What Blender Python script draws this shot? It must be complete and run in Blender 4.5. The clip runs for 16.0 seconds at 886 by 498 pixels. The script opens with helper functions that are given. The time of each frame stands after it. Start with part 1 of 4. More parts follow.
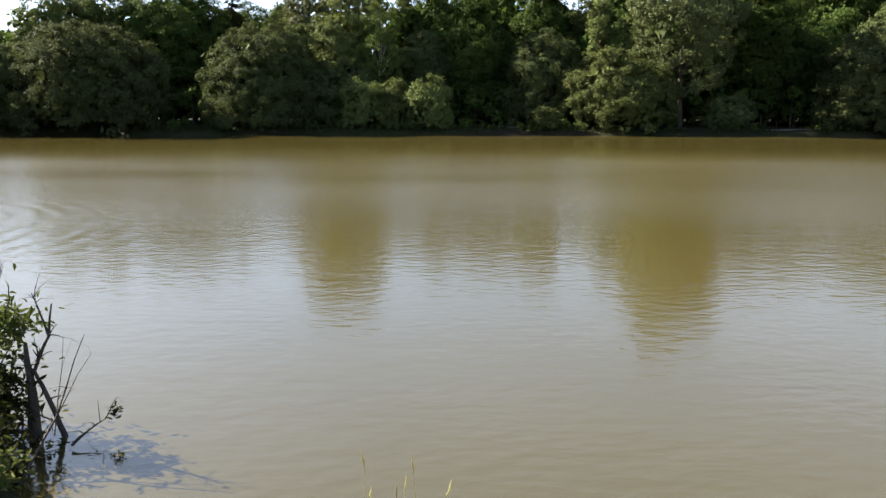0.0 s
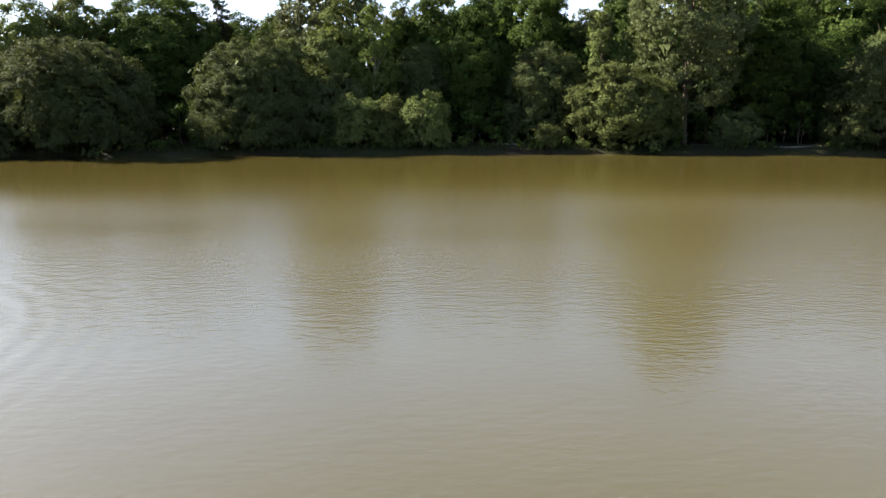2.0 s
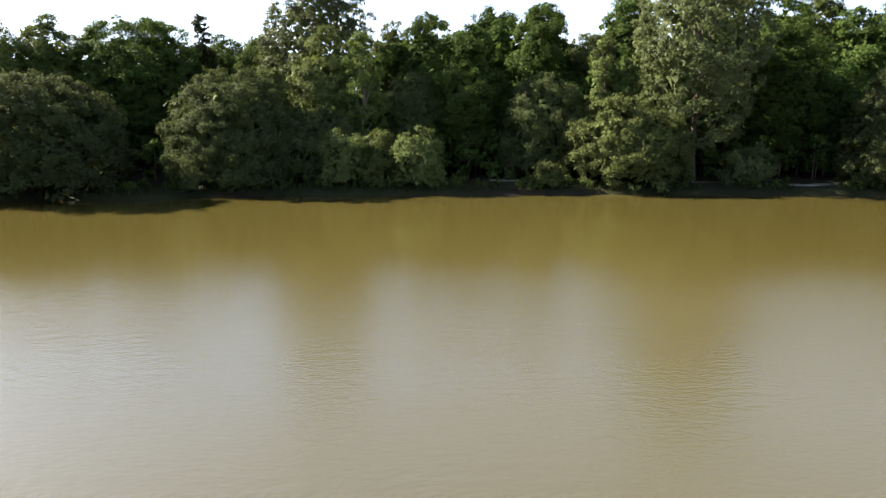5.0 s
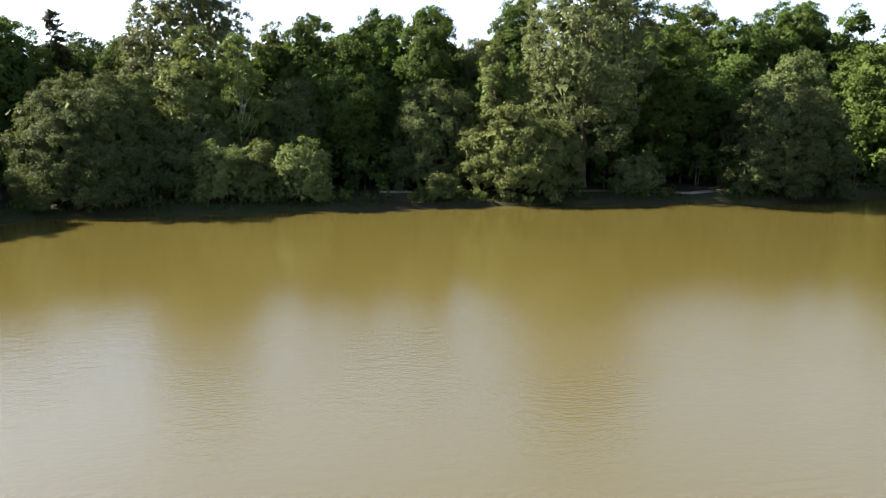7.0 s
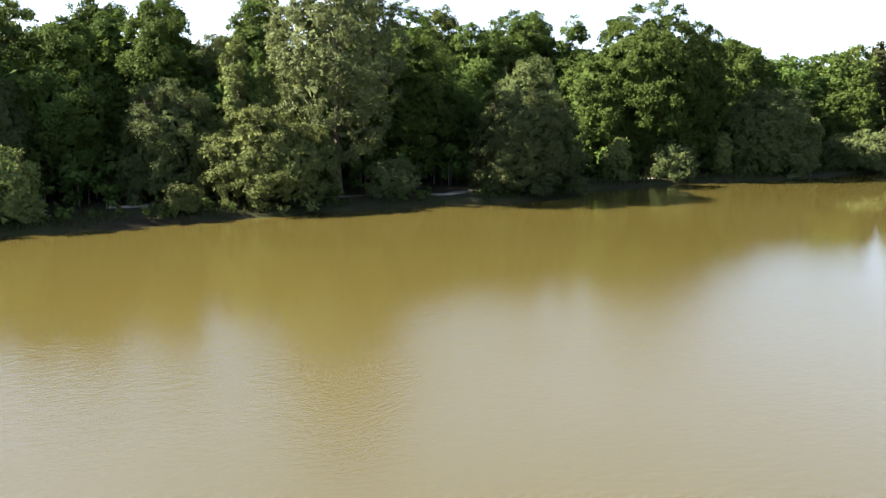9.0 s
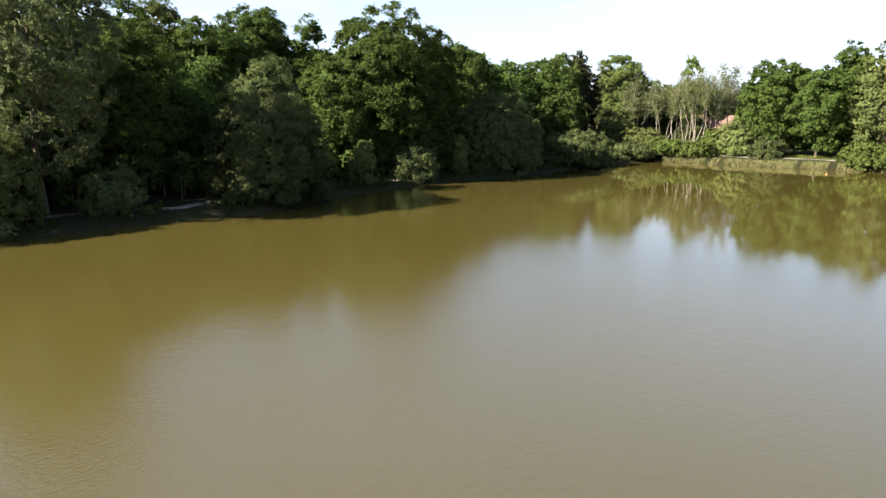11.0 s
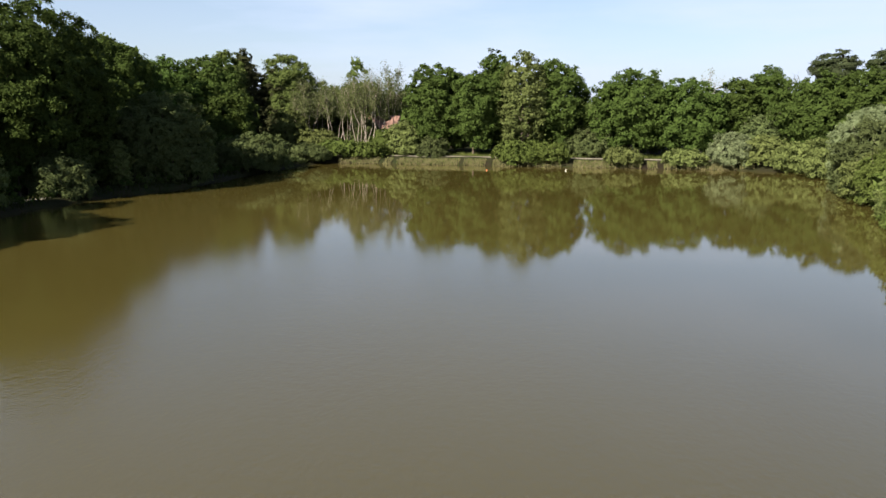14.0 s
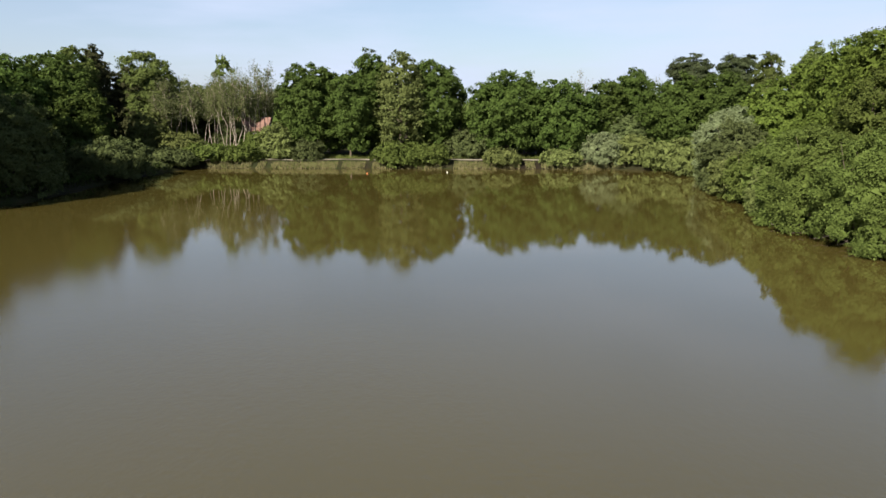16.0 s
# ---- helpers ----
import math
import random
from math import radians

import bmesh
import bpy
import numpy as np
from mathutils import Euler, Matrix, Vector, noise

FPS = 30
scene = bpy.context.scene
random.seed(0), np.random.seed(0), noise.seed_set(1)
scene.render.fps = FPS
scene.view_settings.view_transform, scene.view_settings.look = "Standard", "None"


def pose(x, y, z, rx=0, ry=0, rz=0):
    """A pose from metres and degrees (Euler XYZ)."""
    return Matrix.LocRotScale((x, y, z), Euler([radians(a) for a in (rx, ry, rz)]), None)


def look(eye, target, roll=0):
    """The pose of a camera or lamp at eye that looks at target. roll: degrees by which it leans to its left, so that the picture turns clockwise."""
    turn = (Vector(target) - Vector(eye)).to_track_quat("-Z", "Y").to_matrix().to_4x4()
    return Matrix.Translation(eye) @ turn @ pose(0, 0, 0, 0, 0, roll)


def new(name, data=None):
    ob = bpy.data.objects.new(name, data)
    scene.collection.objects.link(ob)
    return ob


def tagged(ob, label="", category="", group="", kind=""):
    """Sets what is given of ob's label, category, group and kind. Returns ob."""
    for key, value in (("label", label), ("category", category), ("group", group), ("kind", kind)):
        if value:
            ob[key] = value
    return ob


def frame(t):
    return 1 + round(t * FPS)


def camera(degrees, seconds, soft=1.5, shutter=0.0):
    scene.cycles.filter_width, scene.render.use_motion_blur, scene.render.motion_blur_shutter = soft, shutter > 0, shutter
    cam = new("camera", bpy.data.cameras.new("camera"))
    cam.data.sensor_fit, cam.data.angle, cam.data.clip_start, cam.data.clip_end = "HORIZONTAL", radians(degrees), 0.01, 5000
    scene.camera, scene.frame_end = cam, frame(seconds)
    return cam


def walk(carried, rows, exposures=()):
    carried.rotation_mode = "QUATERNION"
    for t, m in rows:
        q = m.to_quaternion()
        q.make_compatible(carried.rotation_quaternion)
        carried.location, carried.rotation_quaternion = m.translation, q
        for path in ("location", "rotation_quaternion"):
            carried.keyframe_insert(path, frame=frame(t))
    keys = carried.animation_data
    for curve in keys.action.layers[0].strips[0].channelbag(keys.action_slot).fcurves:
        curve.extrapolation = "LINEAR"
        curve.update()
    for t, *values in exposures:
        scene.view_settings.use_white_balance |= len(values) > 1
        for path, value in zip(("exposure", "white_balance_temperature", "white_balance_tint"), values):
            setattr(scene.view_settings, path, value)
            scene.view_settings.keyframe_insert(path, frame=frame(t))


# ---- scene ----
cam = camera(64.73, 16.0)
PATH = [
    (0.0, pose(0.000, 0.000, 2.277, 78.721, -0.169, 0.034)),
    (0.5, pose(-0.058, 0.677, 2.605, 78.738, -0.132, -0.070)),
    (1.0, pose(-0.111, 1.359, 2.942, 78.780, -0.067, -0.174)),
    (1.5, pose(-0.160, 2.050, 3.297, 78.821, -0.076, -0.298)),
    (2.0, pose(-0.196, 2.755, 3.676, 78.847, -0.025, -0.386)),
    (2.5, pose(-0.220, 3.492, 4.084, 78.909, -0.008, -0.457)),
    (3.0, pose(-0.230, 4.255, 4.520, 78.961, -0.013, -0.513)),
    (3.5, pose(-0.223, 5.036, 4.967, 79.041, -0.003, -0.558)),
    (6.0, pose(0.039, 8.967, 7.148, 79.085, -0.113, -1.902)),
    (6.5, pose(0.129, 9.699, 7.321, 78.912, -0.171, -5.445)),
    (7.0, pose(0.250, 10.416, 7.433, 78.830, -0.117, -9.731)),
    (7.5, pose(0.420, 11.117, 7.515, 78.798, -0.158, -14.664)),
    (8.0, pose(0.639, 11.804, 7.579, 78.800, -0.158, -19.616)),
    (8.5, pose(0.879, 12.479, 7.648, 78.816, -0.132, -24.619)),
    (9.0, pose(1.138, 13.135, 7.723, 78.814, -0.138, -29.614)),
    (11.5, pose(3.030, 16.505, 8.090, 78.851, -0.174, -56.124)),
    (12.0, pose(3.498, 17.195, 8.170, 78.862, -0.170, -61.572)),
    (12.5, pose(3.979, 17.884, 8.252, 78.843, -0.115, -67.044)),
    (13.0, pose(4.470, 18.552, 8.326, 78.837, -0.128, -72.500)),
    (13.5, pose(4.947, 19.179, 8.374, 78.823, -0.174, -76.907)),
    (14.0, pose(5.440, 19.725, 8.407, 78.811, -0.146, -77.704)),
    (14.5, pose(5.996, 20.208, 8.457, 78.831, -0.106, -80.106)),
    (15.0, pose(6.601, 20.644, 8.532, 78.795, -0.099, -83.851)),
    (15.5, pose(7.245, 21.038, 8.622, 78.787, -0.037, -86.607)),
    (16.0, pose(7.896, 21.400, 8.706, 78.769, -0.006, -88.218)),
]
walk(cam, PATH, exposures=[(0.0, 2.44), (3.5, 2.57), (6.0, 2.72), (9.0, 3.03), (11.5, 2.15), (13.0, 1.77), (16.0, 1.45)])

# ---- light ----
SUN_TO = Vector((-1.36, 0.66, 1.0)).normalized()
sun = new("sun", bpy.data.lights.new("sun", "SUN"))
sun.data.energy, sun.data.angle, sun.data.color = 5.0, radians(0.55), (1.0, 0.93, 0.80)
sun.matrix_world = look(SUN_TO * 300, (0, 0, 0))

world = bpy.data.worlds.new("sky")
scene.world = world
world.use_nodes = True
wn, wl = world.node_tree.nodes, world.node_tree.links
wn.clear()
w_out, w_bg, w_sky = wn.new("ShaderNodeOutputWorld"), wn.new("ShaderNodeBackground"), wn.new("ShaderNodeTexSky")
w_sky.sky_type, w_sky.sun_disc = "NISHITA", False
w_sky.sun_elevation = math.asin(SUN_TO.z)
w_sky.sun_rotation = math.atan2(SUN_TO.x, SUN_TO.y)
w_sky.air_density, w_sky.dust_density, w_sky.ozone_density = 1.0, 1.1, 2.6
w_bg.inputs["Strength"].default_value = 0.046
# thin high cloud
w_co, w_map, w_noise, w_ramp, w_mix = (wn.new("ShaderNodeTexCoord"), wn.new("ShaderNodeMapping"), wn.new("ShaderNodeTexNoise"),
                                       wn.new("ShaderNodeValToRGB"), wn.new("ShaderNodeMixRGB"))
w_map.inputs["Scale"].default_value = (1.2, 1.6, 9.0)
w_noise.inputs["Scale"].default_value, w_noise.inputs["Detail"].default_value = 1.6, 6.0
w_ramp.color_ramp.elements[0].position, w_ramp.color_ramp.elements[1].position = 0.43, 0.68
w_ramp.color_ramp.elements[0].color, w_ramp.color_ramp.elements[1].color = (0.42, 0.42, 0.42, 1), (0.95, 0.95, 0.95, 1)
w_mix.inputs["Color2"].default_value = (5.75, 6.5, 8.4, 1)
wl.new(w_co.outputs["Generated"], w_map.inputs["Vector"])
wl.new(w_map.outputs["Vector"], w_noise.inputs["Vector"])
wl.new(w_noise.outputs["Fac"], w_ramp.inputs["Fac"])
w_sep, w_high, w_thin = wn.new("ShaderNodeSeparateXYZ"), wn.new("ShaderNodeMapRange"), wn.new("ShaderNodeMath")
for socket, number in (("From Min", 0.06), ("From Max", 0.50), ("To Min", 1.0), ("To Max", 0.16)):  # the haze thins out overhead
    w_high.inputs[socket].default_value = number
w_thin.operation = "MULTIPLY"
wl.new(w_co.outputs["Generated"], w_sep.inputs["Vector"])
wl.new(w_sep.outputs["Z"], w_high.inputs["Value"])
wl.new(w_high.outputs["Result"], w_thin.inputs[0])
wl.new(w_ramp.outputs["Color"], w_thin.inputs[1])
wl.new(w_thin.outputs["Value"], w_mix.inputs["Fac"])
wl.new(w_sky.outputs["Color"], w_mix.inputs["Color1"])
wl.new(w_mix.outputs["Color"], w_bg.inputs["Color"])
wl.new(w_bg.outputs["Background"], w_out.inputs["Surface"])


# ---- materials ----
def material(name):
    mat = bpy.data.materials.new(name)
    mat.use_nodes = True
    nodes, links = mat.node_tree.nodes, mat.node_tree.links
    nodes.clear()
    return mat, nodes, links


def mix_color(nodes, links, fac, a, b, blend="MIX"):
    m = nodes.new("ShaderNodeMixRGB")
    m.blend_type = blend
    for socket, value in ((m.inputs["Fac"], fac), (m.inputs["Color1"], a), (m.inputs["Color2"], b)):
        if isinstance(value, (tuple, list)):
            socket.default_value = (*value, 1)
        elif isinstance(value, (int, float)):
            socket.default_value = value
        else:
            links.new(value, socket)
    return m.outputs["Color"]


def noise_fac(nodes, links, scale, detail=4.0, lo=0.35, hi=0.65, stretch=(1, 1, 1), space="Object"):
    co, mp, tex, ramp = (nodes.new("ShaderNodeTexCoord"), nodes.new("ShaderNodeMapping"), nodes.new("ShaderNodeTexNoise"),
                         nodes.new("ShaderNodeMapRange"))
    mp.inputs["Scale"].default_value = stretch
    tex.inputs["Scale"].default_value, tex.inputs["Detail"].default_value = scale, detail
    ramp.inputs["From Min"].default_value, ramp.inputs["From Max"].default_value = lo, hi
    links.new(co.outputs[space], mp.inputs["Vector"])
    links.new(mp.outputs["Vector"], tex.inputs["Vector"])
    links.new(tex.outputs["Fac"], ramp.inputs["Value"])
    return ramp.outputs["Result"]


def leaf_material(name, dark, light, gloss=0.7, through_light=0.28):
    """Foliage: each leaf spray differs a little, and each branch and tree too."""
    mat, nodes, links = material(name)
    geo, info = nodes.new("ShaderNodeNewGeometry"), nodes.new("ShaderNodeObjectInfo")
    patch = noise_fac(nodes, links, 0.55, 3.0)
    color = mix_color(nodes, links, geo.outputs["Random Per Island"], dark, light)
    tone = mix_color(nodes, links, patch, tuple(v * 0.82 for v in light), tuple(min(1, v * 1.12) for v in light))
    color = mix_color(nodes, links, 0.35, color, tone)
    hue = nodes.new("ShaderNodeHueSaturation")
    shift, value = nodes.new("ShaderNodeMapRange"), nodes.new("ShaderNodeMapRange")
    shift.inputs["To Min"].default_value, shift.inputs["To Max"].default_value = 0.492, 0.510
    value.inputs["To Min"].default_value, value.inputs["To Max"].default_value = 0.76, 1.16
    links.new(info.outputs["Random"], shift.inputs["Value"])
    links.new(info.outputs["Random"], value.inputs["Value"])
    links.new(shift.outputs["Result"], hue.inputs["Hue"])
    links.new(value.outputs["Result"], hue.inputs["Value"])
    links.new(color, hue.inputs["Color"])
    shader, glow, mix, out = (nodes.new("ShaderNodeBsdfPrincipled"), nodes.new("ShaderNodeBsdfTranslucent"), nodes.new("ShaderNodeMixShader"),
                              nodes.new("ShaderNodeOutputMaterial"))
    shader.inputs["Roughness"].default_value = gloss
    shader.inputs["Specular IOR Level"].default_value = 0.03
    warm = mix_color(nodes, links, 0.5, hue.outputs["Color"], (1.0, 0.95, 0.45), "MULTIPLY")
    links.new(hue.outputs["Color"], shader.inputs["Base Color"])
    links.new(warm, glow.inputs["Color"])
    mix.inputs["Fac"].default_value = through_light
    links.new(shader.outputs["BSDF"], mix.inputs[1])
    links.new(glow.outputs["BSDF"], mix.inputs[2])
    links.new(mix.outputs["Shader"], out.inputs["Surface"])
    return mat


def rough_material(name, a, b, scale, rough=0.9, bump=0.3, c=None, stretch=(1, 1, 1), fine=None):
    mat, nodes, links = material(name)
    shader, out = nodes.new("ShaderNodeBsdfPrincipled"), nodes.new("ShaderNodeOutputMaterial")
    color = mix_color(nodes, links, noise_fac(nodes, links, scale, 5.0, stretch=stretch), a, b)
    if c:
        color = mix_color(nodes, links, noise_fac(nodes, links, scale * 0.13, 4.0, 0.45, 0.65), color, c)
    grain = noise_fac(nodes, links, fine or scale * 6, 4.0, 0.25, 0.75, stretch=stretch)
    color = mix_color(nodes, links, 0.35, color, mix_color(nodes, links, grain, (0.35, 0.35, 0.35), (1.0, 1.0, 1.0)), "MULTIPLY")
    relief = nodes.new("ShaderNodeBump")
    relief.inputs["Strength"].default_value, relief.inputs["Distance"].default_value = bump, 0.05
    links.new(grain, relief.inputs["Height"])
    links.new(color, shader.inputs["Base Color"])
    links.new(relief.outputs["Normal"], shader.inputs["Normal"])
    shader.inputs["Roughness"].default_value = rough
    shader.inputs["Specular IOR Level"].default_value = 0.5 if rough < 0.6 else 0.08
    links.new(shader.outputs["BSDF"], out.inputs["Surface"])
    return mat


def water_material():
    mat, nodes, links = material("murky pond water")
    shader, out = nodes.new("ShaderNodeBsdfPrincipled"), nodes.new("ShaderNodeOutputMaterial")
    silt = noise_fac(nodes, links, 0.035, 4.0, 0.3, 0.7)
    color = mix_color(nodes, links, silt, WATER_A, WATER_B)
    links.new(color, shader.inputs["Base Color"])
    shader.inputs["IOR"].default_value = 1.92
    # wind ruffles the pond in broad patches; ripples run across it
    gusts = noise_fac(nodes, links, 0.03, 3.0, 0.35, 0.65, stretch=(0.6, 1.5, 1))
    where, split, calm, both = (nodes.new("ShaderNodeTexCoord"), nodes.new("ShaderNodeSeparateXYZ"), nodes.new("ShaderNodeMapRange"),
                                nodes.new("ShaderNodeMath"))
    links.new(where.outputs["Object"], split.inputs["Vector"])
    past, across = nodes.new("ShaderNodeMath"), nodes.new("ShaderNodeMath")  # the far end and the south side lie calm
    past.operation, across.operation = "MULTIPLY", "SUBTRACT"
    past.inputs[1].default_value = 0.7
    links.new(split.outputs["Y"], past.inputs[0])
    links.new(split.outputs["X"], across.inputs[0])
    links.new(past.outputs["Value"], across.inputs[1])
    links.new(across.outputs["Value"], calm.inputs["Value"])
    calm.interpolation_type = "SMOOTHSTEP"
    for socket, number in (("From Min", 2), ("From Max", 34), ("To Min", 1.0), ("To Max", 0.05)):
        calm.inputs[socket].default_value = number
    gentle = nodes.new("ShaderNodeMapRange")
    gentle.inputs["To Min"].default_value, gentle.inputs["To Max"].default_value = 0.55, 1.0
    links.new(gusts, gentle.inputs["Value"])
    both.operation = "MULTIPLY"
    links.new(gentle.outputs["Result"], both.inputs[0])
    links.new(calm.outputs["Result"], both.inputs[1])
    lee, span, sheltered = nodes.new("ShaderNodeVectorMath"), nodes.new("ShaderNodeMapRange"), nodes.new("ShaderNodeMath")
    lee.operation = "DISTANCE"  # the near bank shelters the water below it
    lee.inputs[1].default_value = (2, 5, 0)
    links.new(where.outputs["Object"], lee.inputs[0])
    span.interpolation_type = "SMOOTHSTEP"
    for socket, number in (("From Min", 4), ("From Max", 15), ("To Min", 0.42), ("To Max", 1.0)):
        span.inputs[socket].default_value = number
    links.new(lee.outputs["Value"], span.inputs["Value"])
    sheltered.operation = "MULTIPLY"
    links.new(both.outputs["Value"], sheltered.inputs[0])
    links.new(span.outputs["Result"], sheltered.inputs[1])
    shade, still = nodes.new("ShaderNodeMapRange"), nodes.new("ShaderNodeMath")  # so does the north wood
    shade.interpolation_type = "SMOOTHSTEP"
    for socket, number in (("From Min", 27), ("From Max", 44), ("To Min", 1.0), ("To Max", 0.40)):
        shade.inputs[socket].default_value = number
    links.new(split.outputs["Y"], shade.inputs["Value"])
    still.operation = "MULTIPLY"
    links.new(sheltered.outputs["Value"], still.inputs[0])
    links.new(shade.outputs["Result"], still.inputs[1])
    wind = still.outputs["Value"]
    sheen = nodes.new("ShaderNodeMapRange")
    sheen.inputs["To Min"].default_value, sheen.inputs["To Max"].default_value = 0.02, 0.27
    links.new(wind, sheen.inputs["Value"])
    links.new(sheen.outputs["Result"], shader.inputs["Roughness"])
    ripple = noise_fac(nodes, links, 6.5, 3.0, 0.0, 1.0, stretch=(0.75, 1.2, 1))
    chop = noise_fac(nodes, links, 2.5, 2.0, 0.0, 1.0, stretch=(0.7, 1.2, 1))
    amount = nodes.new("ShaderNodeMapRange")
    amount.inputs["To Min"].default_value, amount.inputs["To Max"].default_value = 0.02, 1.0
    links.new(wind, amount.inputs["Value"])
    first, second = nodes.new("ShaderNodeBump"), nodes.new("ShaderNodeBump")
    first.inputs["Distance"].default_value, second.inputs["Distance"].default_value = CHOP, RIPPLE
    links.new(amount.outputs["Result"], first.inputs["Strength"])
    links.new(amount.outputs["Result"], second.inputs["Strength"])
    links.new(chop, first.inputs["Height"])
    links.new(ripple, second.inputs["Height"])
    links.new(first.outputs["Normal"], second.inputs["Normal"])
    # rings spread from a stir at the near bank
    shift, rings, around, fade, third = (nodes.new("ShaderNodeVectorMath"), nodes.new("ShaderNodeTexWave"), nodes.new("ShaderNodeVectorMath"),
                                         nodes.new("ShaderNodeMapRange"), nodes.new("ShaderNodeBump"))
    shift.operation, around.operation = "SUBTRACT", "DISTANCE"
    shift.inputs[1].default_value, around.inputs[1].default_value = (-13.5, 12.0, 0), (-9.5, 13.5, 0)
    links.new(where.outputs["Object"], shift.inputs[0])
    links.new(where.outputs["Object"], around.inputs[0])
    rings.wave_type, rings.rings_direction = "RINGS", "SPHERICAL"
    rings.inputs["Scale"].default_value, rings.inputs["Distortion"].default_value = 0.6, 2.0
    rings.inputs["Detail"].default_value, rings.inputs["Detail Scale"].default_value = 2.0, 2.0
    links.new(shift.outputs["Vector"], rings.inputs["Vector"])
    fade.interpolation_type = "SMOOTHSTEP"
    for socket, number in (("From Min", 1.5), ("From Max", 6.0), ("To Min", 1.0), ("To Max", 0.0)):
        fade.inputs[socket].default_value = number
    links.new(around.outputs["Value"], fade.inputs["Value"])
    third.inputs["Distance"].default_value = 0.007
    links.new(fade.outputs["Result"], third.inputs["Strength"])
    links.new(rings.outputs["Fac"], third.inputs["Height"])
    links.new(second.outputs["Normal"], third.inputs["Normal"])
    links.new(third.outputs["Normal"], shader.inputs["Normal"])
    links.new(shader.outputs["BSDF"], out.inputs["Surface"])
    return mat


WATER_A, WATER_B = (0.0490, 0.0390, 0.0098), (0.0575, 0.0454, 0.0122)
CHOP, RIPPLE = 0.014, 0.016
LEAF = {
    "oak": leaf_material("oak leaves", (0.0240, 0.0410, 0.0090), (0.0610, 0.0890, 0.0215), through_light=0.30),
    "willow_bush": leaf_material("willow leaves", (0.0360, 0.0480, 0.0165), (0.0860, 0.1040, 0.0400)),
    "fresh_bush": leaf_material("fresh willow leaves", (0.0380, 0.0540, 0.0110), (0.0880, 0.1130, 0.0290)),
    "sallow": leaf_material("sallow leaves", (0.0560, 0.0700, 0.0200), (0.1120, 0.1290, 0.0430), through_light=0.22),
    "poplar": leaf_material("pale poplar leaves", (0.0470, 0.0640, 0.0190), (0.1250, 0.1500, 0.0500)),
    "old_poplar": leaf_material("grey poplar leaves", (0.0400, 0.0520, 0.0190), (0.1150, 0.1340, 0.0570), gloss=0.45),
    "birch": leaf_material("birch leaves", (0.048, 0.066, 0.016), (0.096, 0.118, 0.032)),
    "bare_birch": leaf_material("dying birch leaves", (0.0520, 0.0610, 0.0240), (0.1080, 0.1180, 0.0500)),
    "alder": leaf_material("ash leaves", (0.0410, 0.0570, 0.0150), (0.0960, 0.1200, 0.0350)),
    "pine": leaf_material("pine needles", (0.014, 0.020, 0.008), (0.042, 0.042, 0.018), through_light=0.12),
    "scots": leaf_material("dark pine needles", (0.018, 0.026, 0.012), (0.046, 0.056, 0.026), through_light=0.1),
    "fresh_oak": leaf_material("fresh oak leaves", (0.0360, 0.0550, 0.0095), (0.0880, 0.1170, 0.0240), through_light=0.24),
    # leaf colour with shade darkened into it; also serves dark withered leaves
    "sedge": leaf_material("shade-darkened sedge and withered leaves", (0.014, 0.020, 0.006), (0.034, 0.038, 0.012)),
    "silver_willow": leaf_material("silver willow leaves", (0.0800, 0.0990, 0.0460), (0.1480, 0.1710, 0.0880)),
    "thin_tree": leaf_material("thin dry leaves", (0.080, 0.080, 0.055), (0.130, 0.130, 0.090)),
    "reed": leaf_material("reed blades", (0.1080, 0.1000, 0.0420), (0.2150, 0.1950, 0.1000), through_light=0.25),
    "seed": leaf_material("pale grass seed", (0.30, 0.27, 0.14), (0.48, 0.44, 0.25), through_light=0.5),
    "grass": leaf_material("grass blades", (0.048, 0.070, 0.014), (0.110, 0.120, 0.036), through_light=0.3),
}
BARK = rough_material("brown bark", (0.075, 0.058, 0.042), (0.135, 0.110, 0.085), 3.0, stretch=(2, 2, 0.4), bump=0.6)
PALE_BARK = rough_material("pale birch bark", (0.26, 0.215, 0.175), (0.40, 0.34, 0.285), 2.0, stretch=(1, 1, 2.5), c=(0.14, 0.115, 0.095))
GREY_BARK = rough_material("weathered dead wood", (0.060, 0.048, 0.040), (0.115, 0.095, 0.080), 6.0, bump=0.5)
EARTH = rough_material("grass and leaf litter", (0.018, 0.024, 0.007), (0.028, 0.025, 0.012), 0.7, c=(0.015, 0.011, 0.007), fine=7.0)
PATH_EARTH = rough_material("trodden pale gravel", (0.20, 0.175, 0.140), (0.30, 0.265, 0.215), 1.2, c=(0.10, 0.083, 0.055), fine=14.0)
WATER = water_material()


# ---- shapes ----
SHORE = [Vector(p) for p in (
    (-78, 8), (-76, 48), (-58, 59), (-42, 60), (-31, 60.3), (-22, 60.8), (-19, 63.2), (-10, 63.3), (0, 63.8), (8, 63.4), (15, 64.0), (24, 64.2),
    (31, 63.2), (36, 62.0), (43, 62.6), (48, 66.0), (60, 66.6), (68, 65.5), (75, 63.8), (90, 64.6), (105, 64.6), (114.0, 62.5),
    (113.6, 46), (114.2, 30), (114.0, 12), (114.2, 0), (110, -10), (100, -10.5), (87, -7.5), (74, -5.5), (60, -3.8), (50, -5.2),
    (35, -8), (20, -6), (8, -0.5), (2.5, 2.2), (-1.3, 2.5), (-2.85, 3.9), (-5.0, 5.2), (-10, 3.5), (-30, -5), (-60, -5))]


